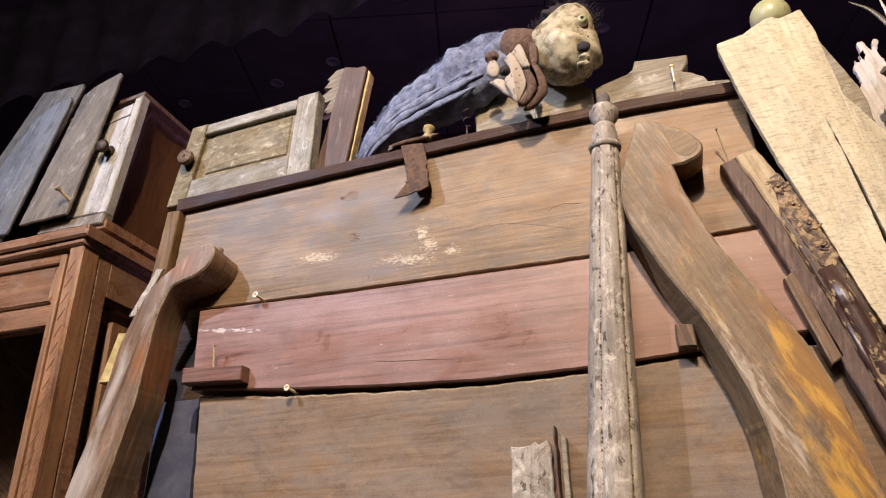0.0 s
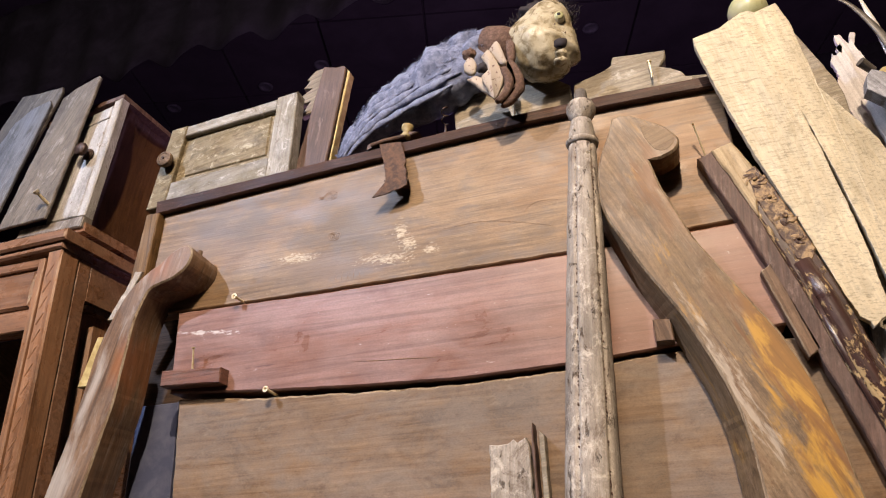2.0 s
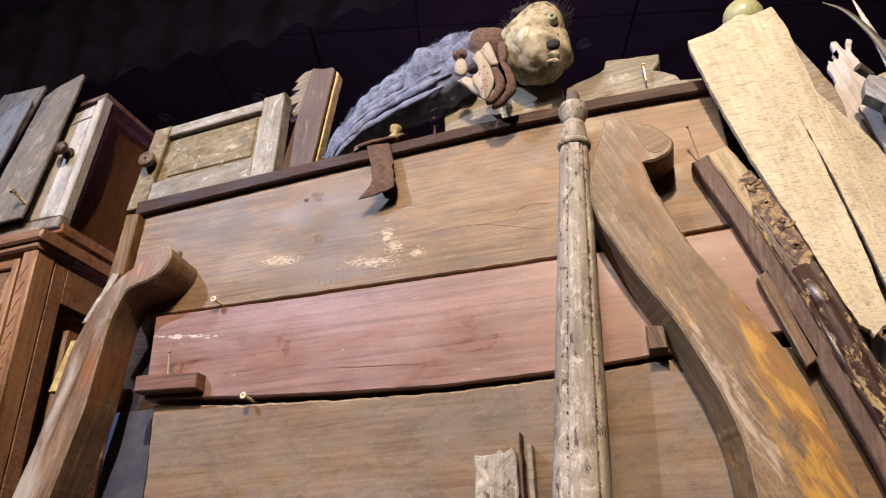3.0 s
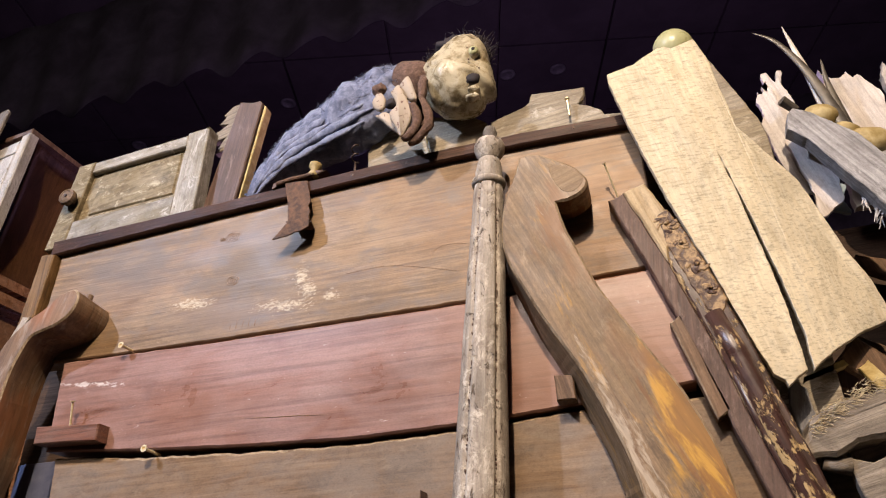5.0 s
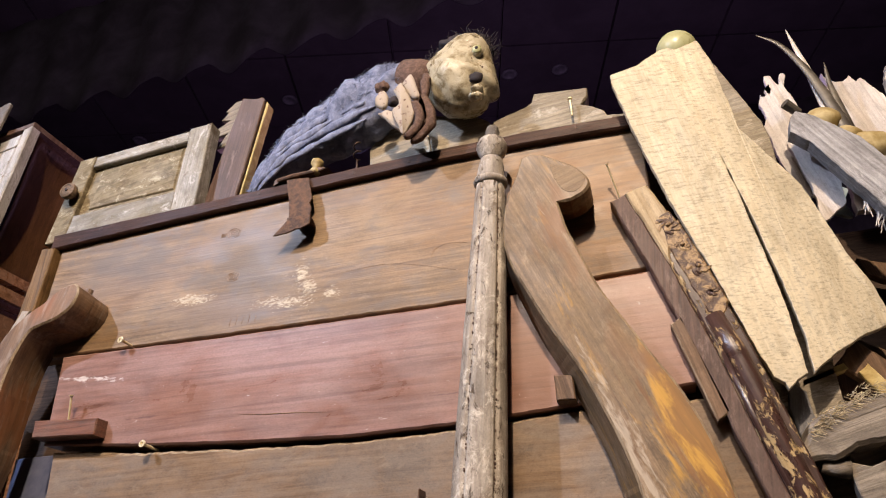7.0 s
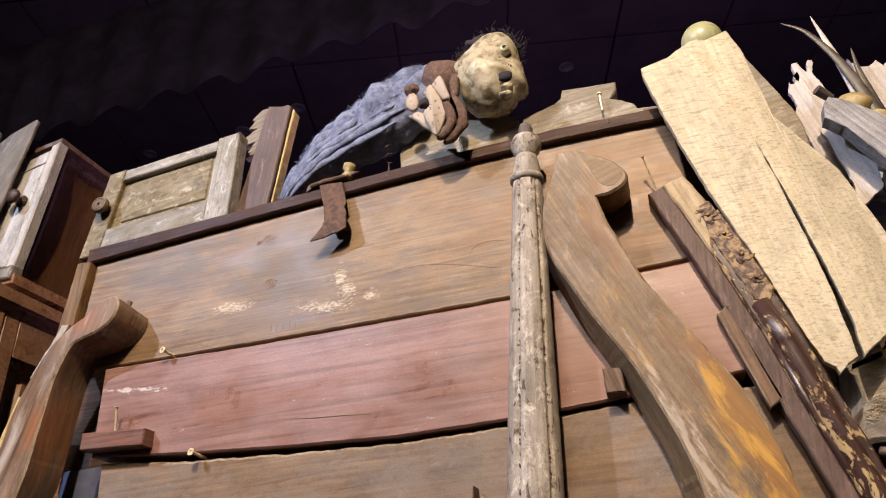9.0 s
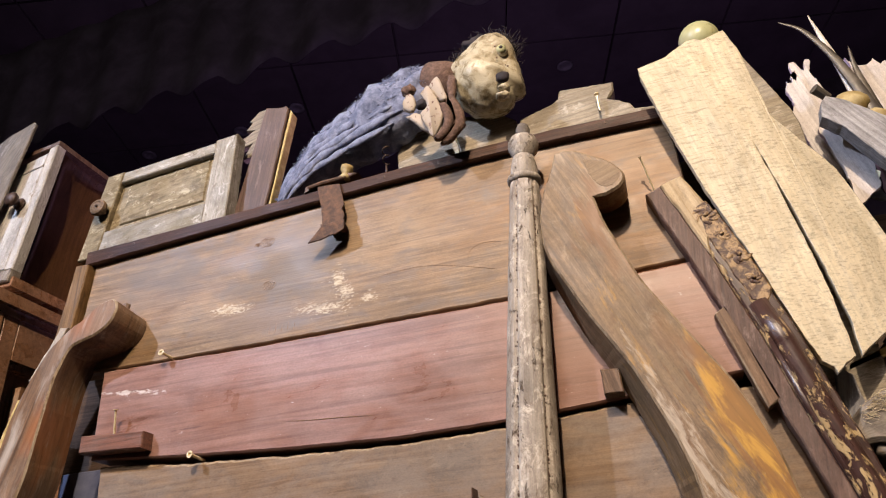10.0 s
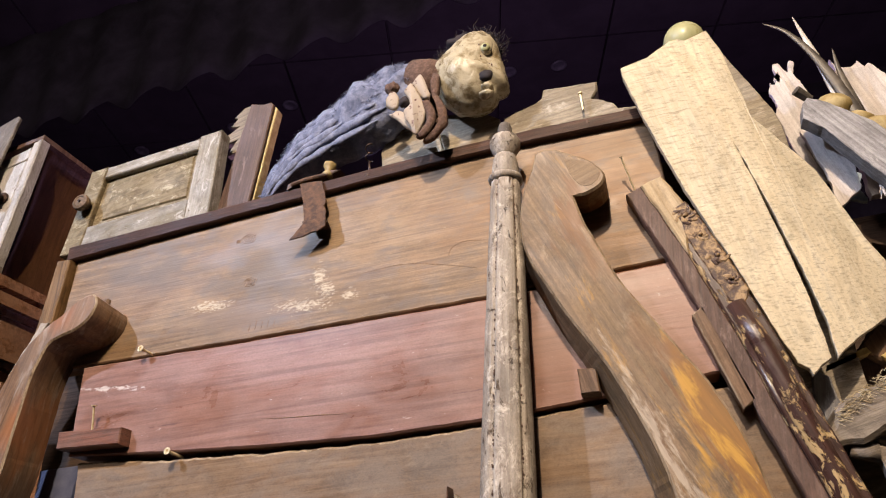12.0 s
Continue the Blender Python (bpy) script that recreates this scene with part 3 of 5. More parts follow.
part("rail", slab([(-0.290, 2.0645), (-0.10, 2.073), (0.068, 2.0795), (0.285, 2.0865), (0.40, 2.0855), (0.52, 2.0815), (0.52, 2.099), (0.40, 2.1035), (0.285, 2.104), (0.068, 2.098), (-0.10, 2.0925), (-0.290, 2.0875)],
                  -0.009, 0.10, 0.002, 0.01, 0.0007, 4), RAIL, front, "dark stained top rail with worn nail holes")
part("batten", slab([(-0.316, 1.94), (-0.292, 1.94), (-0.280, 2.064), (-0.302, 2.066)], -0.012, 0.03, 0.0015, 0.008, 0.0008, 5), BATTEN, front, "orange-brown end batten")
single("painted_board", slab([(-0.318, 1.40), (-0.236, 1.40), (-0.246, 1.786), (-0.312, 1.786)], 0.042, 0.052, 0.001, 0.01, 0.0005, 6), BLUE,
       (-0.28, 0.05, 1.4), "dull blue painted board behind the plank ends", "board")


def knot(x, z, r):
    """The dark oval outline of a knot, a hair proud of the plank, and its core."""
    bm = bmesh.new()
    for k, q in enumerate((1.0, 0.62, 0.3)):
        ring = [(x + q * r * 1.35 * math.cos(a * 0.349) * (1 + 0.12 * math.sin(a * 1.7 + k)), -0.0001, z + q * r * math.sin(a * 0.349) + 0.0005 * math.sin(a * 2.1 + k)) for a in range(19)]
        tube(ring, [0.0004 + 0.00025 * math.sin(i * 1.3 + k) for i in range(19)], 6, bm)
    part("knot", bm, KNOT, front)


knot(-0.001, 2.041, 0.0070)
knot(0.005, 1.976, 0.0062)
knot(-0.016, 2.040, 0.0030)
part("crack", tube(smooth_line([(0.040, -0.0052, 1.7945), (0.072, -0.0053, 1.7915), (0.110, -0.0053, 1.789), (0.147, -0.0052, 1.7855)], 6), [0.0001 + 0.0004 * math.sin(math.pi * i / 18) for i in range(19)], 6), KNOT, front, "fine dark crack in the red plank")
part("pencil_line", tube(smooth_line([(0.268, -0.0002, 1.955), (0.272, -0.0002, 1.966), (0.288, -0.0002, 1.972), (0.312, -0.0002, 1.969)], 5), [0.00024] * 16, 5), KNOT, front)
part("pencil_line", tube(smooth_line([(0.16, -0.0002, 1.957), (0.21, -0.0002, 1.958), (0.25, -0.0002, 1.950), (0.30, -0.0002, 1.935)], 5), [0.00022] * 16, 5), KNOT, front)
for i in range(5):
    x = 0.008 + i * 0.0085
    part("pencil_line", tube([(x, -0.0002, 1.909), (x + 0.002, -0.0002, 1.918 + 0.003 * (i % 2))], [0.0004, 0.0002], 5), KNOT, front)
single("pale_splint", slab([(-0.338, 1.90), (-0.326, 1.90), (-0.290, 1.968), (-0.303, 1.970), (-0.312, 1.950)], -0.016, -0.008, 0.0008, 0.005, 0.0014, 7), POST, (-0.32, -0.01, 1.90),
       "pale chipped splint stuck behind the curved leg", "splint")
single("yellow_offcut", slab([(-0.372, 1.808), (-0.335, 1.808), (-0.330, 1.876), (-0.352, 1.878)], -0.014, 0.0, 0.0012, 0.008, 0.0005, 7.5), YELLOW, (-0.35, -0.01, 1.808),
       "yellow wooden offcut behind the curved leg", "offcut")


for i, x in enumerate((-0.21, -0.06, 0.035, 0.17, 0.245, 0.455)):
    z = 2.079 + 0.012 * math.sin(max(0.0, x + 0.2) * 2.6) + 0.004
    part("nail_head", turned([(0.0, 0), (0.0022, 0.0), (0.0026, 0.001), (0.0, 0.0014)], (x, -0.0085, z), (0, -1, 0), 10), IRON, front)


# ---- things fixed to the front ----
def screw(head, tip, r=0.0042, label="bright screw standing out of a plank joint"):
    head, tip = Vector(head), Vector(tip)
    d = tip - head
    n = d.length
    t = thing("screw", head, label, "screw", "loose screws")
    part("screw_head", turned([(0.0, 0.0015), (r * 0.35, 0.0015), (r * 0.45, 0.0), (r, 0.0), (r, 0.001), (r * 0.45, 0.0038), (r * 0.4, 0.0045)], head, d, 16), BRASS, t)
    prof = []
    for i in range(int(n / 0.0012)):
        prof.append((r * (0.46 if i % 2 else 0.34), 0.004 + i * 0.0012))
    part("shank", turned(prof, head, d, 10), BRASS, t)


screw((-0.131, -0.020, 1.903), (-0.129, 0.008, 1.9015))
screw((-0.075, -0.018, 1.7705), (-0.073, 0.008, 1.768))


def nail(head, tip, r=0.003):
    head, tip = Vector(head), Vector(tip)
    d = tip - head
    bm = turned([(r, 0), (r, 0.001), (r * 0.45, 0.0013), (r * 0.45, d.length * 0.85), (0.0001, d.length)], head, d, 12)
    single("nail", bm, BRASS, head, "thin bright nail driven in askew", "nail", "nails")


nail((-0.184, -0.022, 1.838), (-0.188, -0.012, 1.795))
nail((0.482, -0.026, 2.024), (0.494, 0.004, 1.972), 0.0022)
single("wood_block", slab([(-0.228, 1.790), (-0.138, 1.785), (-0.138, 1.805), (-0.228, 1.811)], -0.024, -0.004, 0.0015, 0.01, 0.0004, 8),
       wood("red_block", (0.11, 0.042, 0.025), (0.19, 0.078, 0.048), (0.24, 0.11, 0.075), 0, 1, 0.45, (0.16, 0.11, 0.09), 0.5), (-0.18, -0.004, 1.79),
       "small reddish wooden block fixed on the red plank", "block", "small blocks")
single("wood_block", slab([(0.397, 1.765), (0.416, 1.7645), (0.416, 1.789), (0.397, 1.791)], -0.022, -0.004, 0.0015, 0.01, 0.0004, 9), STRIP,
       (0.42, -0.004, 1.765), "small brown wooden block beside the curved leg", "block", "small blocks")


def bracket():
    """An iron strap nailed to the rail, hanging forward, with a torn foot."""
    t = thing("iron_bracket", (0.1, 0, 2.03), "rusty iron strap bracket hanging from the dark rail", "bracket")
    hang = lambda x, z: -0.12 * max(0.0, 2.100 - z)
    part("strap", slab([(0.076, 2.101), (0.109, 2.097), (0.1175, 2.060), (0.1145, 2.054), (0.1185, 2.044), (0.116, 2.029), (0.089, 2.033), (0.0845, 2.066)],
                       -0.0125, -0.0105, 0.0005, 0.004, 0.0006, 10, hang), RUST, t)
    bm = bmesh.new()
    vs = [bm.verts.new(p) for p in ((0.086, -0.020, 2.036), (0.121, -0.020, 2.030), (0.117, -0.001, 2.029), (0.092, -0.001, 2.035),
                                    (0.086, -0.020, 2.0335), (0.121, -0.020, 2.0275), (0.117, -0.001, 2.0265), (0.092, -0.001, 2.0325))]
    for f in ((0, 1, 2, 3), (7, 6, 5, 4), (0, 4, 5, 1), (1, 5, 6, 2), (2, 6, 7, 3), (3, 7, 4, 0)):
        bm.faces.new([vs[i] for i in f])
    part("foot", bm, RUST, t)
    part("torn_flap", slab([(0.070, 2.0115), (0.086, 2.0290), (0.092, 2.0335), (0.120, 2.0335), (0.119, 2.0205), (0.108, 2.0155), (0.100, 2.0160), (0.088, 2.0120)],
                           -0.0225, -0.0205, 0.0004, 0.003, 0.0010, 11), RUST, t)
    part("pin", tube([(0.064, -0.012, 2.102), (0.088, -0.013, 2.104), (0.118, -0.012, 2.1055)], [0.003, 0.0034, 0.0025], 10), RUST, t)


bracket()


def left_leg():
    left = [(-0.189, 1.976), (-0.200, 1.975), (-0.216, 1.968), (-0.232, 1.955), (-0.250, 1.945), (-0.275, 1.923), (-0.288, 1.902), (-0.302, 1.873), (-0.314, 1.839), (-0.321, 1.801), (-0.335, 1.731), (-0.350, 1.680), (-0.366, 1.61), (-0.376, 1.52)]
    right = [(-0.183, 1.971), (-0.181, 1.959), (-0.189, 1.942), (-0.207, 1.930), (-0.229, 1.924), (-0.243, 1.918), (-0.252, 1.900), (-0.260, 1.876), (-0.265, 1.838), (-0.269, 1.804), (-0.273, 1.768), (-0.281, 1.736), (-0.292, 1.690), (-0.308, 1.62), (-0.320, 1.52)]
    outline = [tuple(p) for p in smooth_line(left, 4)] + [tuple(p) for p in smooth_line(right[::-1], 4)]
    t = thing("furniture_leg", (-0.33, -0.02, 1.52), "curved scroll-topped chair leg of scuffed brown wood", "furniture leg", "curved furniture legs")
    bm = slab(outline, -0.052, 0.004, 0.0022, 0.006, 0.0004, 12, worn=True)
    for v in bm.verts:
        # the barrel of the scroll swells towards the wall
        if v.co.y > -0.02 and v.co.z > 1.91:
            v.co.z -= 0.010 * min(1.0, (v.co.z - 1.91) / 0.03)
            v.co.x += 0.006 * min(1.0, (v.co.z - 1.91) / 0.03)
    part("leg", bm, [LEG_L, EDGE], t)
    part("peg", turned([(0.002, 0), (0.0045, 0.0), (0.005, 0.006), (0.0, 0.007)], (-0.193, -0.022, 1.974), (0.1, 0, 1), 10), LEG_L, t, "broken peg at the tip")


left_leg()


def right_leg():
    left = [(0.391, 2.040), (0.384, 2.020), (0.370, 1.988), (0.364, 1.960), (0.363, 1.930), (0.369, 1.904), (0.381, 1.876), (0.398, 1.838), (0.422, 1.793), (0.437, 1.757), (0.449, 1.724), (0.458, 1.694), (0.465, 1.655), (0.467, 1.58), (0.466, 1.50)]
    right = [(0.425, 1.973), (0.431, 1.940), (0.437, 1.922), (0.446, 1.893), (0.457, 1.863), (0.476, 1.826), (0.496, 1.788), (0.512, 1.758), (0.526, 1.722), (0.535, 1.690), (0.541, 1.655), (0.549, 1.59), (0.552, 1.50)]
    scroll = [(0.414, 2.039), (0.430, 2.028), (0.447, 2.016), (0.459, 2.000), (0.461, 1.989), (0.453, 1.979), (0.438, 1.973)]
    curl = [tuple(p) for p in smooth_line(scroll, 3)]
    outline = [tuple(p) for p in smooth_line(left, 4)] + [tuple(p) for p in smooth_line(right, 4)][::-1] + curl[::-1] + [(0.402, 2.0425)]
    t = thing("furniture_leg", (0.46, -0.02, 1.5), "large curved scroll-topped leg, varnish worn to orange and grey", "furniture leg", "curved furniture legs")
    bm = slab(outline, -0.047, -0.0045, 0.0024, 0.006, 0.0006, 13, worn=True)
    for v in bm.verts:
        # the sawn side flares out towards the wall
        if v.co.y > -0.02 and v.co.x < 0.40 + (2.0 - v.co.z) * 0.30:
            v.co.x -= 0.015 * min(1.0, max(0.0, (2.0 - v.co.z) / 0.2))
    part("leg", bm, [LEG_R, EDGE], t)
    face = smooth_line([(0.421, 2.024), (0.440, 2.016), (0.452, 2.006), (0.457, 1.997), (0.452, 1.987), (0.441, 1.982), (0.431, 1.989), (0.424, 2.004)], 2)
    part("scroll_face", slab([tuple(p) for p in face], -0.0473, -0.044, 0.0003, 0.004, 0.0014, 13.7), SCROLL, t, "pale rubbed face of the scroll")


right_leg()


def bed_post():
    """A turned post with a knob, a collar and a long fluted shaft that swells towards the foot."""
    top, foot = Vector((0.3585, -0.038, 2.085)), Vector((0.306, -0.038, 1.55))
    d = (foot - top).normalized()
    t = thing("turned_post", foot, "weathered turned bedpost with dark fluted grooves", "post")
    part("finial", turned([(0.0, -0.012), (0.0065, -0.011), (0.0085, -0.004), (0.0078, 0.003), (0.0105, 0.006)], top, d, 28), GREYB, t, "darker tip", smooth=True)
    part("knob", turned([(0.0100, 0.0055), (0.0150, 0.009), (0.0180, 0.015), (0.0180, 0.021), (0.0160, 0.027), (0.0125, 0.032), (0.0120, 0.036)], top, d, 28), POST, t, smooth=True)
    part("neck", turned([(0.0122, 0.035), (0.0140, 0.042), (0.0155, 0.052), (0.0158, 0.060), (0.0165, 0.064)], top, d, 28), POST, t, smooth=True)
    part("collar", turned([(0.0165, 0.063), (0.0190, 0.064), (0.0198, 0.067), (0.0190, 0.070), (0.0160, 0.072)], top, d, 28), POST, t, smooth=True)
    n = 30
    prof = []
    for i in range(n):
        s = i / (n - 1)
        prof.append((0.0160 + 0.0135 * s ** 0.8 + 0.0008 * noise.noise(Vector((s * 14, 0, 0))), 0.071 + s * 0.46))
    s_ax = d.orthogonal().normalized()
    u_ax = d.cross(s_ax)
    first = Vector((-0.41, -0.91, 0))
    phase = math.atan2(first.dot(u_ax), first.dot(s_ax))
    shaft = part("shaft", turned(prof, top, d, 120, flute=0.13, flutes=5, phase=phase), POST, t, "fluted shaft with dirt in its grooves", smooth=True)
    rng = random.Random(11)
    for k in range(5):
        a = phase + 2 * math.pi * k / 5
        way = s_ax * math.cos(a) + u_ax * math.sin(a)
        if way.y > 0.35:
            continue
        bm = bmesh.new()
        h = 0.08
        while h < 0.525:
            s = (h - 0.071) / 0.46
            r = (0.0160 + 0.0135 * max(0, s) ** 0.8) * 0.90
            if rng.random() < 0.55 + 0.35 * noise.noise(Vector((h * 40, k, 0))):
                c = top + d * h + way * r
                q = rng.uniform(0.0004, 0.0012)
                ball(c + s_ax * rng.uniform(-0.0006, 0.0006), (q, q, q * rng.uniform(0.8, 2.0)), bm, 0, 0.3, 6, 4)
            h += rng.uniform(0.0022, 0.0055)
        tagged(part("groove_dirt", bm, UMBER, shaft, "dark dirt beads in a groove"), kind="stuff")


bed_post()


def beam():
    """A carved and painted beam, set askew: bare top end, a carved rose, a raised round moulding and flaking paint."""
    t = thing("carved_beam", (0.57, 0.0, 1.55), "carved dark beam with flaking paint over bare yellow wood", "beam")
    L = [(0.479, 1.979), (0.506, 1.897), (0.531, 1.811), (0.550, 1.731), (0.568, 1.66), (0.593, 1.55)]
    M = [(0.496, 1.985), (0.527, 1.894), (0.552, 1.801), (0.569, 1.723), (0.585, 1.66), (0.610, 1.55)]
    R = [(0.520, 1.992), (0.556, 1.90), (0.584, 1.80), (0.600, 1.73), (0.616, 1.66), (0.642, 1.55)]
    part("bare_end", slab([M[0], (0.508, 1.989), R[0], (0.535, 1.955), (0.536, 1.925), (0.530, 1.910), M[1]], -0.021, 0.02, 0.002, 0.006, 0.0012, 14), [BARE], t, "bare pale wood at the sawn end")
    part("side_board", slab(L + M[::-1], -0.019, 0.026, 0.0015, 0.008, 0.0008, 15), UMBER, t, "dark brown side")
    part("face", slab([M[1]] + M[2:] + R[1:][::-1] + [(0.536, 1.952)], -0.020, 0.026, 0.002, 0.006, 0.001, 16), BEAM, t)
    axis = [Vector((x, -0.020, z)) for x, z in ((0.557, 1.832), (0.569, 1.79), (0.583, 1.726), (0.598, 1.66), (0.624, 1.55))]
    part("round_moulding", tube(axis, [0.009, 0.0105, 0.0105, 0.0105, 0.0105], 16, rough=0.05), BEAM, t, "glossy rounded moulding with chipped paint", smooth=True)
    part("edge_bead", tube([Vector((x + 0.004, -0.021, z)) for x, z in M[2:]], [0.0035] * 4, 10, rough=0.2), BEAM, t, smooth=True)
    # carved rose: curled petals and leaves, flattened against the face
    rng = random.Random(3)
    for cx, cz, n, r in ((0.533, 1.938, 11, 0.0115), (0.543, 1.912, 8, 0.0085), (0.553, 1.886, 11, 0.0105), (0.560, 1.858, 8, 0.0080)):
        bm = bmesh.new()
        for i in range(n):
            a = 6.283 * i / n + rng.uniform(-0.4, 0.4)
            reach = r * rng.uniform(0.6, 1.25)
            line = []
            for s in range(6):
                f = s / 5
                line.append(Vector((cx + reach * f * math.cos(a + 1.7 * f), -0.0205 - 0.0012 * math.sin(math.pi * f), cz + reach * f * math.sin(a + 1.7 * f))))
            tube(line, [r * q * rng.uniform(0.6, 1.3) for q in (0.10, 0.15, 0.19, 0.20, 0.16, 0.06)], 12, bm, rough=0.9, flat=0.3)
        ball((cx, -0.022, cz), (r * 0.28, 0.0025, r * 0.25), bm, 0, 0.2, 12, 8)
        part("carved_rose", bm, CARVED, t, "curled carved petals with worn paint", smooth=True)
    part("carved_ground", slab([(0.524, 1.950), (0.537, 1.955), (0.552, 1.92), (0.574, 1.845), (0.566, 1.828), (0.552, 1.835), (0.541, 1.87), (0.527, 1.915)], -0.0212, 0.0, 0.002, 0.004, 0.0016, 16.5), CARVED, t)


beam()
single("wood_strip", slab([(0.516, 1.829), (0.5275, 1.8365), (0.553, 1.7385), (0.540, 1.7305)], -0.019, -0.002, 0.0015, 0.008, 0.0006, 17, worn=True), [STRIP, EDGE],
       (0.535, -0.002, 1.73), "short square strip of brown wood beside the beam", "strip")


def splinter_piece():
    t = thing("splintered_board", (0.23, 0, 1.49), "grey splintered board end fixed low on the front", "board")
    part("board", slab([(0.200, 1.50), (0.246, 1.50), (0.249, 1.668), (0.2455, 1.681), (0.236, 1.676), (0.232, 1.680), (0.226, 1.676), (0.205, 1.6765)], -0.016, 0.0, 0.0012, 0.005, 0.0016, 18), POST, t)
    part("splinter", slab([(0.249, 1.50), (0.2545, 1.50), (0.256, 1.694), (0.2535, 1.684)], -0.024, -0.002, 0.0008, 0.006, 0.0008, 19), UMBER, t)
    part("splinter", slab([(0.258, 1.50), (0.264, 1.50), (0.2665, 1.681), (0.2610, 1.6865)], -0.020, -0.002, 0.0008, 0.006, 0.0008, 20), CREST, t)


splinter_piece()


def light_board():
    """A raw sawn board hung askew, cracked from below; slightly cupped."""
    lean = lambda x, z: 0.28 * (x - 0.505) - 0.05 * (z - 2.1) + 1.2 * (x - 0.6) ** 2
    left = [(0.503, 2.123), (0.503, 2.135), (0.519, 2.139), (0.535, 2.143), (0.550, 2.153), (0.564, 2.162), (0.573, 2.164), (0.580, 2.161), (0.608, 2.173)]
    right = [(0.618, 2.142), (0.629, 2.047), (0.655, 2.010), (0.678, 1.977), (0.691, 1.937), (0.703, 1.899), (0.719, 1.868), (0.730, 1.827)]
    foot = [(0.690, 1.808), (0.661, 1.791), (0.636, 1.772)]
    crack = [(0.637, 1.806), (0.634, 1.830), (0.6275, 1.877), (0.6155, 1.948), (0.601, 2.017)]
    crack_l = [(0.6125, 1.946), (0.6225, 1.875), (0.6275, 1.828), (0.6285, 1.806), (0.6300, 1.772)]
    low = [(0.619, 1.766), (0.609, 1.757), (0.607, 1.763), (0.598, 1.769)]
    back = [(0.587, 1.803), (0.569, 1.867), (0.552, 1.920), (0.534, 1.981), (0.516, 2.056)]
    t = thing("raw_board", (0.61, 0.0, 1.75), "raw cream sawn pine board with a long crack", "board")
    part("board", slab(left + right + foot + crack + crack_l + low + back, -0.050, -0.041, 0.0006, 0.004, 0.0011, 21, lean), CREAM, t)


light_board()


# ---- on top of the rail ----
def quad_map(c):
    a, b, d, e = [Vector(p) for p in c]          # bottom left, bottom right, top right, top left
    return lambda u, v: tuple((a * (1 - u) + b * u) * (1 - v) + (e * (1 - u) + d * u) * v)


def cabinet_door():
    q = quad_map([(-0.325, 2.089), (-0.077, 2.096), (-0.068, 2.248), (-0.297, 2.233)])
    rect = lambda u0, v0, u1, v1: [q(u0, v0), q(u1, v0), q(u1, v1), q(u0, v1)]
    t = thing("cabinet_door", (-0.2, 0.02, 2.08), "small panelled cabinet door with distressed cream paint", "door")
    part("stile", slab(rect(0, 0, 0.13, 1), 0.010, 0.032, 0.0015, 0.007, 0.0006, 31), PANELW, t)
    part("stile", slab(rect(0.845, 0, 1, 1), 0.008, 0.032, 0.0015, 0.007, 0.0006, 32), DOORV, t)
    part("top_rail", slab(rect(0.133, 0.855, 0.842, 0.985), 0.010, 0.031, 0.0015, 0.007, 0.0006, 33), DOOR, t)
    part("bottom_rail", slab(rect(0.133, 0.0, 0.842, 0.28), 0.010, 0.031, 0.0015, 0.007, 0.0006, 34), DOOR, t)
    part("panel", slab(rect(0.12, 0.27, 0.855, 0.87), 0.019, 0.026, 0.0015, 0.01, 0.0003, 35), PANELW, t, "worn yellow-brown door panel")
    part("raised_field", slab(rect(0.20, 0.35, 0.80, 0.83), 0.0165, 0.024, 0.002, 0.01, 0.0003, 36), PANELW, t)
    k = part("knob", turned([(0.006, 0), (0.006, 0.008), (0.0125, 0.010), (0.0135, 0.014), (0.0125, 0.018), (0.009, 0.0195), (0.008, 0.0185), (0.0, 0.0185)], (-0.292, 0.012, 2.167), (0, -1, 0.05), 24),
             DARKW, t, "dark turned wooden knob", smooth=False)
    part("knob_pin", turned([(0.0022, 0.0), (0.0022, 0.0205), (0.0, 0.021)], (-0.292, 0.012, 2.167), (0, -1, 0.05), 10), IRON, k)


cabinet_door()


def upright_plank():
    t = thing("broken_plank", (-0.03, 0.04, 2.1035), "upright umber plank with a broken edge and yellow side", "plank")
    part("plank", slab([(-0.083, 2.1035), (-0.030, 2.1035), (0.0035, 2.291), (-0.002, 2.297), (-0.014, 2.297), (-0.036, 2.304)], 0.030, 0.046, 0.0015, 0.007, 0.001, 41), UMBER, t)
    part("yellow_side", slab([(-0.028, 2.1035), (-0.0250, 2.1035), (0.0080, 2.284), (0.0045, 2.290)], 0.034, 0.05, 0.0008, 0.006, 0.0005, 42), YELLOW, t)
    part("splinter", slab([(-0.040, 2.317), (-0.058, 2.316), (-0.075, 2.300), (-0.069, 2.297), (-0.080, 2.284), (-0.064, 2.281), (-0.084, 2.270), (-0.087, 2.252), (-0.066, 2.256), (-0.078, 2.238), (-0.081, 2.228), (-0.060, 2.234), (-0.066, 2.210), (-0.045, 2.20)],
                          0.047, 0.058, 0.0008, 0.004, 0.0008, 43), LOGW, t, "broken splintered batten")


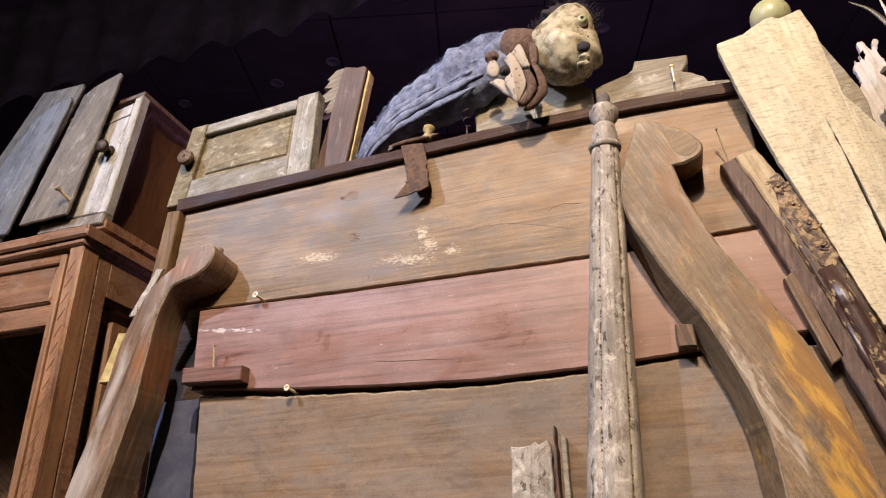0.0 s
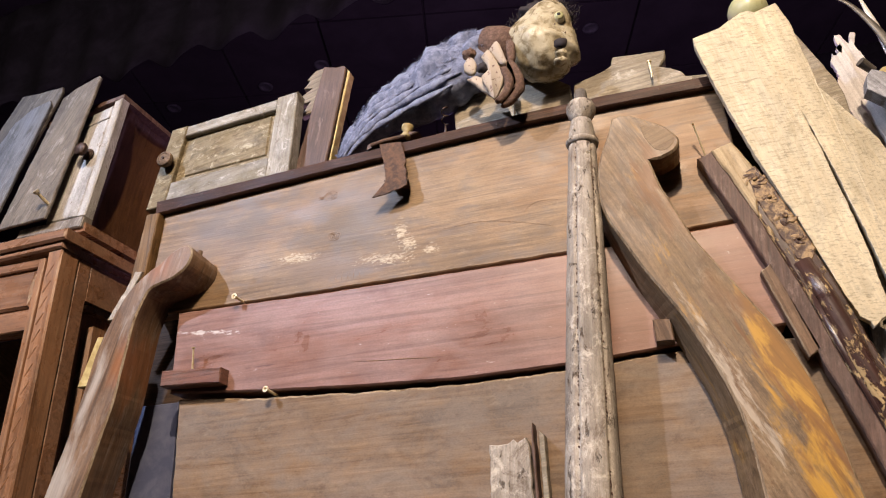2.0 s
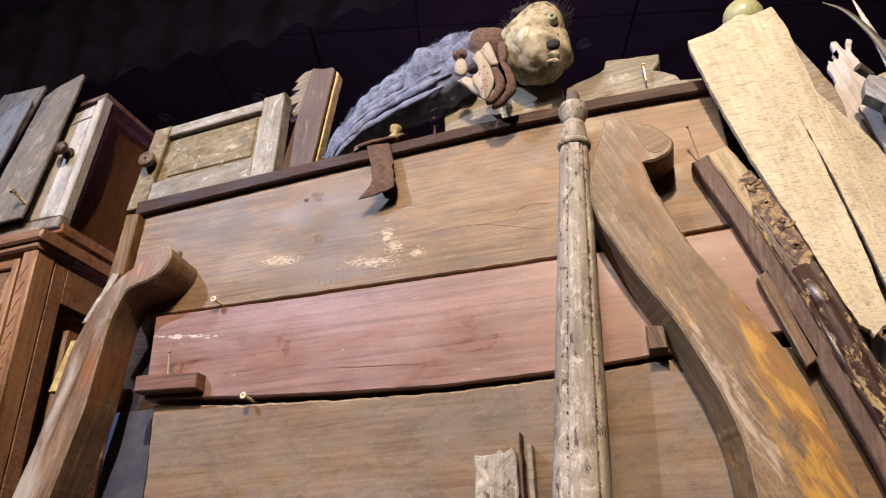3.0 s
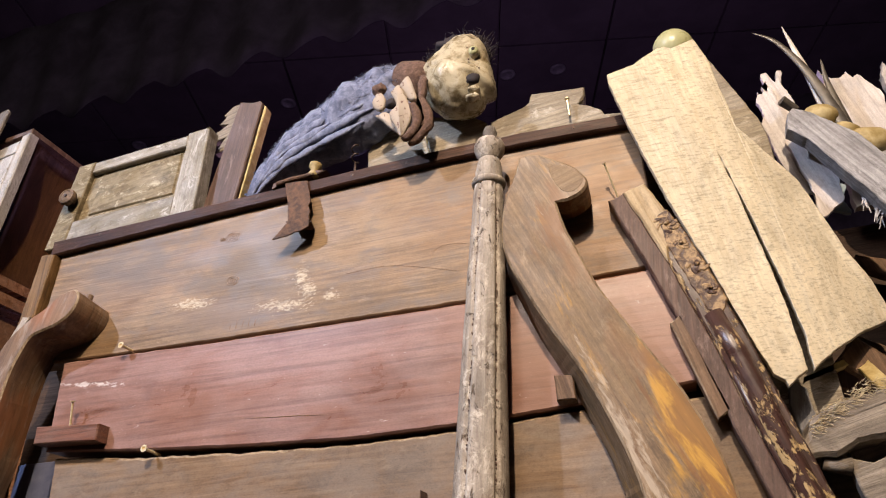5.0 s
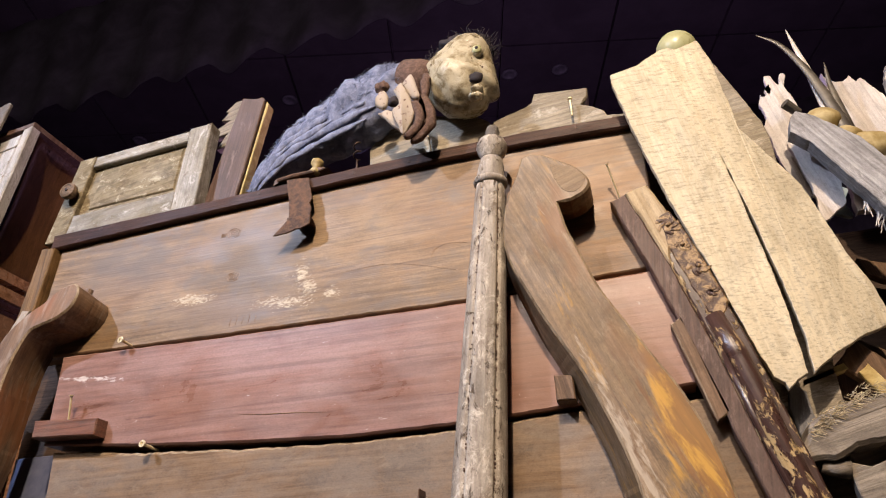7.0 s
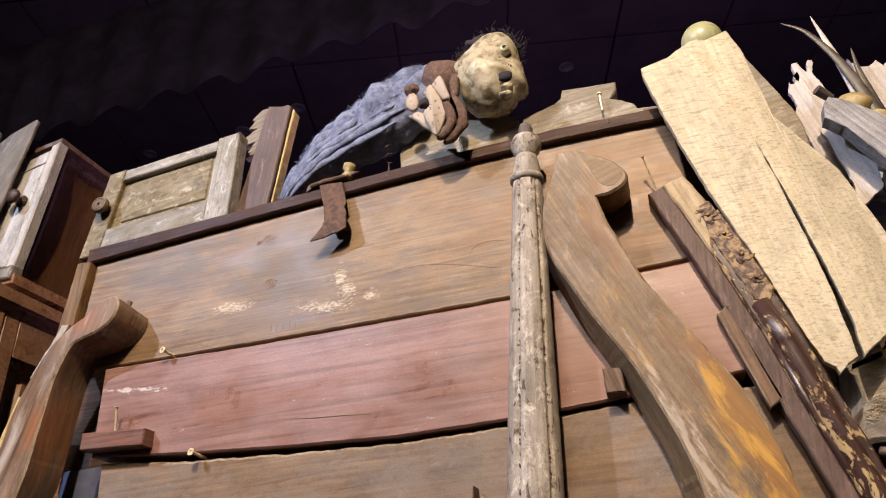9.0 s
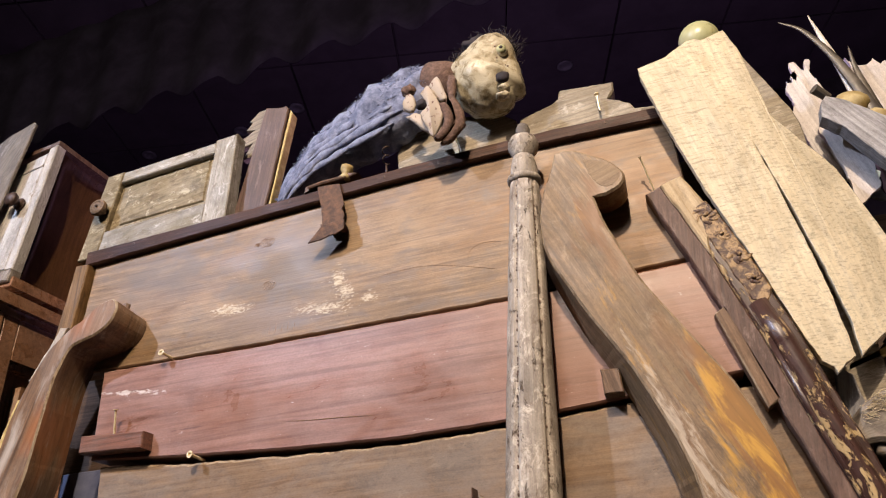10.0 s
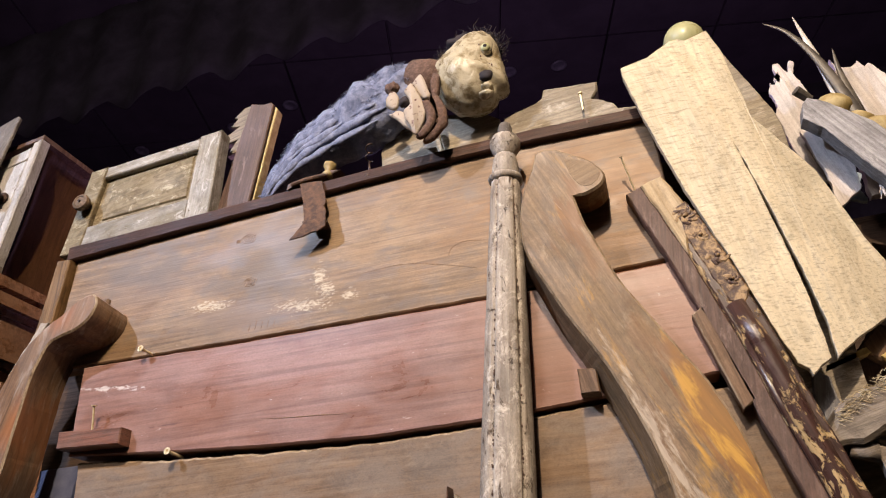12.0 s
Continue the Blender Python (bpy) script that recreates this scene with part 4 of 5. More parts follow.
upright_plank()
single("curved_board", slab([(0.020, 2.1035), (0.028, 2.118), (0.045, 2.133), (0.075, 2.144), (0.105, 2.147), (0.135, 2.142), (0.165, 2.128), (0.185, 2.105), (0.19, 2.1035)], 0.07, 0.085, 0.0015, 0.008, 0.0006, 44),
       GREYB, (0.1, 0.08, 2.1035), "low arched board standing behind the rail", "board")
single("wood_scrap", slab([(0.186, 2.1035), (0.262, 2.1035), (0.262, 2.118), (0.206, 2.118), (0.186, 2.106)], 0.0, 0.02, 0.0012, 0.008, 0.0008, 45), CREST,
       (0.22, 0.01, 2.1035), "small bleached wood scrap lying on the rail", "wood scrap")
single("wood_scrap", slab([(0.060, 2.1035), (0.11, 2.1035), (0.135, 2.108), (0.12, 2.112), (0.075, 2.106), (0.058, 2.096)], -0.012, 0.012, 0.0012, 0.006, 0.0014, 46), UMBER,
       (0.1, 0, 2.1035), "dark chip of wood lying on the rail", "wood scrap")


def spring():
    pts = [Vector((0.170 + 0.0045 * math.cos(a * 0.7), 0.0 + 0.0045 * math.sin(a * 0.7), 2.118 + a * 0.0016)) for a in range(20)]
    bm = tube(pts, [0.0011] * len(pts), 6)
    tube([(0.1695, 0.0, 2.1035), (0.170, 0.0, 2.100), (0.1705, 0.0, 2.119)], [0.0022, 0.0022, 0.0012], 8, bm)
    single("wire_spring", bm, IRON, (0.17, 0, 2.1035), "little twisted wire spring standing on the rail", "spring", smooth=True)


spring()
bm = turned([(0.0, 0), (0.006, 0.0), (0.008, 0.004), (0.0045, 0.010), (0.0085, 0.015), (0.008, 0.021), (0.0, 0.023)], (0.114, -0.008, 2.1035), (0.2, 0, 1), 14)
single("brass_knob", bm, OCHRE, (0.114, -0.008, 2.1035), "small tarnished yellow knob lying on the rail", "knob", smooth=True)


def crest(points, seed, label):
    t = thing("pediment_crest", (points[0][0], 0.04, 2.1035), label, "carved crest", "broken pediment")
    part("crest", slab(points, 0.026, 0.046, 0.002, 0.006, 0.0006, seed), CREST, t)
    return t


c1 = crest([(0.178, 2.1035), (0.345, 2.1035), (0.345, 2.158), (0.330, 2.171), (0.305, 2.179), (0.276, 2.186), (0.264, 2.194), (0.186, 2.200), (0.181, 2.190), (0.194, 2.178), (0.207, 2.174), (0.186, 2.168), (0.177, 2.152)],
           51, "bleached scroll half of a broken pediment")
part("screw", turned([(0.003, 0), (0.003, 0.002), (0.0013, 0.003), (0.0013, 0.030)], (0.262, 0.020, 2.156), (0.12, 0.05, -1), 10), BRASS, c1)
c2 = crest([(0.345, 2.1035), (0.520, 2.1035), (0.520, 2.128), (0.494, 2.132), (0.490, 2.141), (0.478, 2.150), (0.465, 2.156), (0.474, 2.167), (0.4755, 2.181), (0.407, 2.189), (0.403, 2.176), (0.394, 2.170), (0.372, 2.164), (0.350, 2.158)],
           52, "bleached scroll half with a screw, standing on the rail")
part("screw", turned([(0.0032, 0), (0.0032, 0.0015), (0.0014, 0.0025), (0.0014, 0.026)], (0.452, 0.016, 2.160), (0.0, 0.05, -1), 10), BRASS, c2)
part("shelf_strip", block(0.195, 0.50, 0.012, 0.025, 2.1035, 2.118), CREST, c2, "pale strip along the foot of the crest")


def puppet():
    """A hand puppet that lies over the rail: one plain lumpy shape."""
    bm = bmesh.new()
    spine = smooth_line([(-0.012, 0.045, 2.100), (0.022, 0.035, 2.140), (0.065, 0.028, 2.176), (0.115, 0.024, 2.196), (0.165, 0.020, 2.212), (0.215, 0.016, 2.228), (0.252, 0.012, 2.240)], 7)
    n = len(spine)
    size = [(0.0, 0.014), (0.15, 0.022), (0.33, 0.034), (0.5, 0.043), (0.68, 0.054), (0.85, 0.050), (1.0, 0.034)]
    radii = [float(np.interp(i / (n - 1), [a for a, _ in size], [b for _, b in size])) for i in range(n)]
    tube(spine, radii, 48, bm, 0, 0.30, 0.72)
    # folds that run along the wool, deepest below
    for k in range(6):
        off, dy = 0.020 - 0.0125 * k, -0.024 - 0.010 * math.sin(math.pi * (k + 1) / 7)
        line = [p + Vector((0, dy * (0.3 + 0.7 * rr / 0.05), off * rr / 0.05 + 0.007 * noise.noise(p * 22 + Vector((k * 5, 0, 0))))) for p, rr in zip(spine, radii)][2 + k % 3:-9 - 2 * (k % 2)]
        m = len(line)
        tube(line, [0.0085 * (0.7 + 0.7 * noise.noise(p * 45 + Vector((0, k, 0)))) * math.sin(math.pi * (q + 0.4) / m) ** 0.6 for q, p in enumerate(line)], 12, bm, 0, 0.5, 0.6, k * 9)
    # neck; the head, a lumpy ball whose outline bulges at chin and brow
    tube([(0.240, 0.012, 2.238), (0.258, 0.008, 2.230), (0.284, 0.004, 2.218)], [0.034, 0.034, 0.030], 20, bm, 3, 0.12)
    mid = Vector((0.316, -0.002, 2.214))
    rim = [(0.271, 2.238), (0.297, 2.259), (0.321, 2.280), (0.344, 2.281), (0.358, 2.258), (0.361, 2.230), (0.364, 2.205), (0.367, 2.188), (0.364, 2.178), (0.352, 2.180), (0.351, 2.170), (0.345, 2.162), (0.328, 2.157), (0.303, 2.159), (0.285, 2.172), (0.272, 2.195), (0.267, 2.218)]
    polar = sorted((math.atan2(z - mid.z, x - mid.x), math.hypot(x - mid.x, z - mid.z)) for x, z in rim)
    angles = [polar[-1][0] - 6.2832] + [a for a, _ in polar] + [polar[0][0] + 6.2832]
    reach = [polar[-1][1]] + [r for _, r in polar] + [polar[0][1]]
    made = bmesh.ops.create_uvsphere(bm, u_segments=64, v_segments=40, radius=1)
    for v in made["verts"]:
        # the pole points forwards
        a, flat = math.atan2(v.co.y, v.co.x), math.hypot(v.co.x, v.co.y)
        r = float(np.interp(a, angles, reach))
        p = Vector((flat * math.cos(a) * r, -0.040 * v.co.z, flat * math.sin(a) * r))
        # cheek, brow and the hollow under the eye
        for hx, hz, w, d in ((-0.006, -0.016, 0.020, -0.006), (0.030, 0.036, 0.013, -0.005), (0.026, -0.002, 0.010, 0.005), (0.030, -0.030, 0.008, 0.004)):
            p.y += (d if v.co.z > 0 else 0) * math.exp(-((p.x - hx) ** 2 + (p.z - hz) ** 2) / (w * w))
        v.co = mid + p * (1 + 0.05 * noise.noise(p * 60) + 0.025 * noise.noise(p * 190))
        for face in v.link_faces:
            face.material_index = 1
    ball((0.343, -0.031, 2.166), (0.008, 0.008, 0.005), bm, 1, 0.4, 20, 12)
    ball((0.340, -0.029, 2.156), (0.009, 0.008, 0.005), bm, 1, 0.4, 20, 12)
    ball((0.344, -0.0385, 2.178), (0.0088, 0.006, 0.0078), bm, 2, 0.2, 14, 10)
    ball((0.346, -0.0310, 2.228), (0.0088, 0.007, 0.0088), bm, 1, 0, 20, 14)
    ball((0.347, -0.0355, 2.228), (0.0066, 0.004, 0.0066), bm, 5, 0, 14, 8)
    ball((0.3475, -0.0390, 2.2278), (0.0026, 0.0015, 0.0026), bm, 2, 0, 10, 6)
    ball((0.320, 0.012, 2.268), (0.036, 0.030, 0.022), bm, 2, 0.6, 28, 20)
    rng = random.Random(8)
    # pits in the paint
    for i in range(16):
        a, q = rng.uniform(0, 6.283), rng.uniform(0.1, 0.8) ** 0.5
        r = float(np.interp((a + math.pi) % 6.2832 - math.pi, angles, reach)) * q
        size = rng.uniform(0.0006, 0.0016)
        ball((mid.x + r * math.cos(a), -0.002 - 0.0405 * math.sqrt(1 - q * q), mid.z + r * math.sin(a)), (size, size * 0.8, size), bm, 3, 0.3, 6, 4)
    for i in range(1500):
        a = rng.uniform(0.45, 2.75)
        b = rng.uniform(-0.5, 1.0)
        r = float(np.interp(a, angles, reach)) * rng.uniform(0.93, 1.0)
        root = mid + Vector((r * math.cos(a) * math.cos(b), 0.030 * math.sin(b) + 0.006, r * math.sin(a) * math.cos(b * 0.6)))
        tip = root + Vector((rng.gauss(-0.004, 0.010), rng.gauss(0.002, 0.007), rng.uniform(0.0, 0.020) * (1.5 if rng.random() < 0.15 else 1)))
        mid_hair = root.lerp(tip, 0.5) + Vector((rng.gauss(0, 0.004), 0, rng.uniform(0.001, 0.006)))
        tube([root, mid_hair, tip], [0.0006, 0.0005, 0.0002], 4, bm, 2)
    # knitted collar, ribbon ends, sleeve, cuff and printed cloth
    wrap = lambda x, z: 0.7 * max(0.0, z - 2.19) + 0.003 * noise.noise(Vector((x * 80, z * 80, 5)))
    for outline, y in (([(0.258, 2.262), (0.266, 2.262), (0.279, 2.225), (0.284, 2.185), (0.280, 2.165), (0.272, 2.168), (0.272, 2.200), (0.267, 2.230)], -0.044),
                       ([(0.270, 2.168), (0.280, 2.163), (0.290, 2.140), (0.291, 2.118), (0.282, 2.104), (0.268, 2.094), (0.258, 2.096), (0.270, 2.108), (0.278, 2.122), (0.276, 2.142)], -0.048),
                       ([(0.262, 2.152), (0.272, 2.150), (0.279, 2.128), (0.274, 2.111), (0.262, 2.098), (0.252, 2.100), (0.262, 2.112), (0.267, 2.128)], -0.054)):
        slab([tuple(p) for p in smooth_line(outline + outline[:1], 3)][:-1], y, y + 0.009, 0.003, 0.004, 0.0008, 121, wrap, bm, 3)
    for outline, y in (([(0.213, 2.162), (0.216, 2.179), (0.226, 2.181), (0.231, 2.167), (0.226, 2.152)], -0.050), ([(0.239, 2.176), (0.248, 2.187), (0.256, 2.174), (0.265, 2.143), (0.265, 2.127), (0.257, 2.109), (0.251, 2.104), (0.243, 2.122), (0.237, 2.142), (0.247, 2.152)], -0.053),
                       ([(0.249, 2.190), (0.261, 2.202), (0.269, 2.175), (0.271, 2.158), (0.257, 2.168)], -0.047), ([(0.216, 2.150), (0.230, 2.152), (0.242, 2.138), (0.250, 2.116), (0.238, 2.122), (0.226, 2.138)], -0.046)):
        fold = lambda x, z: 0.004 * noise.noise(Vector((x * 90, z * 90, 3)))
        slab([tuple(p) for p in smooth_line(outline + outline[:1], 3)][:-1], y, y + 0.006, 0.002, 0.004, 0.0008, 122, fold, bm, 4)
    ball((0.239, -0.048, 2.160), (0.0085, 0.006, 0.0075), bm, 2, 0.3)
    ball((0.222, -0.046, 2.190), (0.010, 0.006, 0.008), bm, 3, 0.4)
    # fuzz of the wool
    for i in range(12000):
        k = rng.randrange(3, n - 4)
        a = rng.uniform(0, 6.283)
        d = (spine[k + 1] - spine[k]).normalized()
        side = d.cross(Vector((0, 1, 0))).normalized()
        v = side * math.cos(a) + Vector((0, 0.74 * math.sin(a), 0))
        if v.z < -0.25:
            continue
        root = spine[k].lerp(spine[k + 1], rng.random()) + v * radii[k] * 0.97
        tip = root + v * rng.uniform(0.0003, 0.0018) + Vector((rng.gauss(0, 0.003), rng.gauss(0, 0.002), rng.gauss(-0.0005, 0.0025)))
        tube([root, tip], [0.00028, 0.0002], 3, bm, 0)
    single("hand_puppet", bm, [WOOL, HEAD, HAIR, CLOTH, PRINT, BALL], (0.2, 0.02, 2.098), "hand puppet in grey-blue wool leaning over the dark rail", "puppet", smooth=True)


puppet()


# ---- sideboard and small cabinet ----
def sideboard():
    t = thing("sideboard", (-0.55, 0.0, 0.195), "old reddish-brown sideboard with moulded drawer and carved corner post", "sideboard")
    x1, yf = -0.333, -0.13
    part("top", slab([(-0.95, 1.963), (x1 + 0.010, 1.975), (x1 + 0.010, 1.991), (-0.95, 1.983)], yf - 0.010, 0.12, 0.003, 0.01, 0.0004, 61), CAB, t)
    part("top_moulding", slab([(-0.95, 1.953), (x1 + 0.003, 1.966), (x1 + 0.003, 1.975), (-0.95, 1.963)], yf - 0.004, 0.115, 0.0025, 0.01, 0.0003, 62), CAB, t)
    post = part("corner_post", slab([(x1 - 0.026, 0.195), (x1 - 0.002, 0.195), (x1, 1.966), (x1 - 0.022, 1.965)], yf, yf + 0.03, 0.002, 0.02, 0.0004, 63), CABV, t, "glossy corner post with slanting carved notches")
    for i in range(16):
        z = 1.938 - i * 0.022
        part("carved_notch", slab([(x1 - 0.019, z - 0.009), (x1 - 0.0165, z - 0.010), (x1 - 0.008, z + 0.005), (x1 - 0.0095, z + 0.006)], yf - 0.0009, yf + 0.003, 0.0008, 0, 0, 64), CABV, post)
    part("post_bead", slab([(x1 - 0.035, 0.195), (x1 - 0.0265, 0.195), (x1 - 0.0225, 1.955), (x1 - 0.032, 1.955)], yf - 0.003, yf + 0.02, 0.0015, 0.02, 0.0003, 65), CABV, t)
    part("front_rail", block(-0.95, x1 - 0.032, yf + 0.001, yf + 0.022, 1.945, 1.958), CAB, t)
    part("front_rail", block(-0.95, x1 - 0.034, yf + 0.001, yf + 0.022, 1.858, 1.886), CAB, t)
    d = part("drawer", block(-0.95, x1 - 0.034, yf + 0.006, yf + 0.03, 1.886, 1.945), CAB, t)
    for k, (g, y) in enumerate(((0.002, 0.001), (0.009, 0.003))):
        bm = slab([(-0.62, 1.888 + g), (x1 - 0.036 - g, 1.888 + g), (x1 - 0.036 - g, 1.943 - g), (-0.62, 1.943 - g)], yf + y, yf + 0.012, 0.003, 0.02, 0.0002, 66 + k)
        part("drawer_moulding" if k == 0 else "drawer_panel", bm, CAB, d)
    part("knob", turned([(0.004, 0), (0.004, 0.008), (0.009, 0.011), (0.009, 0.016), (0.0, 0.019)], (-0.475, yf + 0.003, 1.917), (0, -1, 0), 18), CABV, d, smooth=True)
    # side frame with a sunk panel
    part("side_stile", block(x1 - 0.02, x1 - 0.001, yf + 0.032, yf + 0.054, 0.195, 1.966), CAB, t)
    part("side_stile", block(x1 - 0.02, x1 - 0.001, 0.045, 0.115, 0.195, 1.966), CAB, t)
    part("side_rail", block(x1 - 0.02, x1 - 0.001, yf + 0.054, 0.045, 1.912, 1.966), CAB, t)
    part("side_panel", block(x1 - 0.028, x1 - 0.021, yf + 0.054, 0.045, 0.195, 1.912), CABV, t)
    part("panel_moulding", block(x1 - 0.021, x1 - 0.008, yf + 0.054, yf + 0.062, 0.195, 1.912, 0.003), CABV, t)
    part("panel_moulding", block(x1 - 0.021, x1 - 0.008, yf + 0.062, 0.045, 1.904, 1.912, 0.003), CABV, t)
    part("side_field", block(x1 - 0.023, x1 - 0.012, yf + 0.082, 0.035, 0.3, 1.888, 0.006), CABV, t)
    part("inner_back", block(-0.95, x1 - 0.022, 0.095, 0.105, 0.195, 1.95), DARKW, t, "dark inside of the open compartment")
    part("inner_side", block(-0.95, -0.94, yf + 0.03, 0.095, 0.195, 1.95), DARKW, t)
    part("shelf", block(-0.94, x1 - 0.022, yf + 0.03, 0.095, 1.60, 1.615), CAB, t)
    for i in range(4):
        x = -0.40 - i * 0.024
        part("inner_slat", block(x - 0.008, x + 0.008, 0.02, 0.03, 1.615, 1.80 - 0.015 * (i % 2), 0.002), CABV, t, "stick stored in the compartment")


sideboard()


def small_cabinet():
    t = thing("small_cabinet", (-0.4, -0.05, 1.99), "small worn white cabinet leaning on the sideboard, side board warped", "cabinet")
    f = [(-0.390, 2.000), (-0.322, 2.0), (-0.292, 2.207), (-0.358, 2.192)]
    q = quad_map(f)
    rect = lambda u0, v0, u1, v1: [q(u0, v0), q(u1, v0), q(u1, v1), q(u0, v1)]
    yf = -0.110
    part("front_stile", slab(rect(0.80, 0.075, 1, 1), yf, yf + 0.016, 0.0015, 0.008, 0.0007, 71), WHITEB, t)
    d = part("door", slab(rect(0.0, 0.085, 0.79, 0.97), yf + 0.001, yf + 0.014, 0.0015, 0.008, 0.0007, 72), WHITEB, t, "flaking white painted door")
    part("door_moulding", slab(rect(0.04, 0.86, 0.78, 0.875), yf - 0.0005, yf + 0.004, 0.0008, 0.008, 0.0004, 73), WHITEB, d)
    part("bottom_rail", slab(rect(-0.6, -0.01, 1.01, 0.07), yf - 0.002, yf + 0.016, 0.0015, 0.008, 0.0007, 78), GREYB, t)
    part("knob", turned([(0.009, 0), (0.009, 0.002), (0.004, 0.003), (0.004, 0.010), (0.0095, 0.012), (0.0105, 0.016), (0.008, 0.019), (0.0, 0.0195)], (-0.334, yf, 2.117), (0, -1, 0), 20), IRON, d, "dark rusted round knob", smooth=True)
    # body behind the front: top, bottom, back edge and the warped side
    part("top", slab([(-0.43, 2.19), (-0.292, 2.2075), (-0.292, 2.2155), (-0.43, 2.198)], yf + 0.002, 0.06, 0.001, 0.01, 0.0005, 75, tilt=None), UMBER, t)
    part("bottom", slab([(-0.43, 1.992), (-0.318, 1.992), (-0.318, 2.006), (-0.43, 2.006)], yf + 0.003, 0.06, 0.001, 0.01, 0.0005, 76), CAB, t)
    part("back_edge", slab([(-0.335, 2.0), (-0.322, 2.0), (-0.294, 2.207), (-0.307, 2.207)], 0.048, 0.060, 0.001, 0.01, 0.0005, 77), UMBER, t)
    bm = bmesh.new()
    n, m = 14, 12
    grid = []
    for j in range(m + 1):
        row = []
        for i in range(n + 1):
            s, v = i / n, j / m
            y = yf + 0.022 + s * 0.135
            z = 2.003 + v * 0.203
            x = -0.329 + 0.030 * v - 0.018 * math.sin(math.pi * v) * (1 - s) ** 1.5 - 0.006 * math.sin(math.pi * s)
            row.append(bm.verts.new((x, y + 0.016 * math.sin(math.pi * v) * (1 - s), z)))
        grid.append(row)
    for j in range(m):
        for i in range(n):
            bm.faces.new((grid[j][i], grid[j][i + 1], grid[j + 1][i + 1], grid[j + 1][i]))
    bmesh.ops.solidify(bm, geom=bm.faces[:], thickness=0.004)
    part("warped_side", bm, PLY, t, "warped brown plywood side", smooth=True)
    part("inner_back", block(-0.43, -0.335, 0.04, 0.046, 2.006, 2.19), DARKW, t)


small_cabinet()


def weathered_board(outline, y, seed, mat, label):
    single("weathered_board", slab(outline, y, y + 0.0048, 0.0012, 0.007, 0.001, seed), mat, (outline[0][0], y, outline[0][1]), label, "board", "weathered boards")


weathered_board([(-0.617, 1.996), (-0.493, 1.996), (-0.404, 2.244), (-0.406, 2.254), (-0.444, 2.254), (-0.483, 2.256)], -0.116, 81, GREYB, "brown-grey weathered board leaning on the small cabinet")
weathered_board([(-0.600, 1.998), (-0.478, 2.004), (-0.416, 2.219), (-0.419, 2.228), (-0.447, 2.222), (-0.478, 2.202)], -0.121, 82, GREY, "blue-grey weathered board leaning on the small cabinet")
weathered_board([(-0.452, 2.010), (-0.372, 2.014), (-0.369, 2.023), (-0.324, 2.241), (-0.328, 2.246), (-0.366, 2.233), (-0.388, 2.220)], -0.126, 83, GREYB, "grey-brown weathered board with a bolt at its foot")
tb = thing("bolt", (-0.375, -0.126, 2.031), "bright hollow bolt standing out of a weathered board", "bolt")
part("shank", turned([(0.0022, 0), (0.0022, 0.022)], (-0.370, -0.126, 2.035), (-0.25, -1, 0.55), 10), BRASS, tb)
part("bolt_head", turned([(0.0018, 0.019), (0.0042, 0.020), (0.0042, 0.024), (0.002, 0.0245), (0.0018, 0.022)], (-0.370, -0.126, 2.035), (-0.25, -1, 0.55), 14), CREST, tb)


# the sideboard and all that stands on it: built small and near, then set further back and enlarged alike
def set_back(names, k, mid, shift):
    for ob in [o for o in scene.objects if o.parent is None and o.name.split(".")[0] in names]:
        ob.location = mid + (ob.location - mid) * k + Vector(shift)
        ob.scale = (k, k, k)


set_back({"sideboard"}, 1.14, Vector((0.388, -0.783, 1.542)), (0.012, 0.0, -0.006))
set_back({"small_cabinet", "weathered_board", "bolt"}, 1.14, Vector((0.388, -0.783, 1.542)), (0.002, 0.0, 0.004))


# ---- the heap of broken wood beside the booth ----
single("ball_finial", ball((0.600, 0.075, 2.251), (0.027, 0.027, 0.027), seg=28, rings=20), BALL, (0.59, 0.075, 2.20), "pale green painted wooden ball behind the raw board", "finial", smooth=True)
single("rear_plank", slab([(0.56, 1.60), (0.66, 1.60), (0.672, 2.07), (0.668, 2.095), (0.634, 2.196), (0.560, 2.203)], 0.048, 0.064, 0.0012, 0.008, 0.0008, 91), CREST, (0.61, 0.05, 1.6), "pale plank standing behind the raw board", "plank")


def jagged(name, outline, y, seed, mat, label, category="broken board", thick=0.006, tilt=None):
    single(name, slab(outline, y, y + thick, 0.0006, 0.004, 0.0012 if name == "driftwood_board" else 0.0022, seed, tilt), mat, (outline[0][0], y, outline[0][1]), label, category, "broken boards")


jagged("splintered_veneer", [(0.690, 1.99), (0.716, 2.00), (0.718, 2.04), (0.704, 2.11), (0.7005, 2.150), (0.6965, 2.165), (0.694, 2.150), (0.690, 2.159), (0.688, 2.148), (0.683, 2.152), (0.679, 2.140), (0.682, 2.115), (0.676, 2.1035)], 0.075, 92, SPLINT, "pale splintered veneer with a torn tip")
jagged("splintered_veneer", [(0.696, 2.03), (0.728, 2.04), (0.727, 2.105), (0.722, 2.145), (0.716, 2.168), (0.721, 2.186), (0.7165, 2.188), (0.710, 2.170), (0.703, 2.188), (0.697, 2.188), (0.696, 2.176), (0.701, 2.150), (0.698, 2.12)], 0.086, 93, SPLINT, "broken pale veneer standing behind the driftwood")
jagged("splintered_veneer", [(0.765, 2.00), (0.85, 2.00), (0.845, 2.12), (0.842, 2.165), (0.832, 2.182), (0.824, 2.196), (0.818, 2.192), (0.812, 2.204), (0.803, 2.196), (0.793, 2.198), (0.781, 2.216), (0.783, 2.195), (0.770, 2.15)], 0.14, 94, SPLINT, "wide pale board with a ragged broken top", thick=0.012)
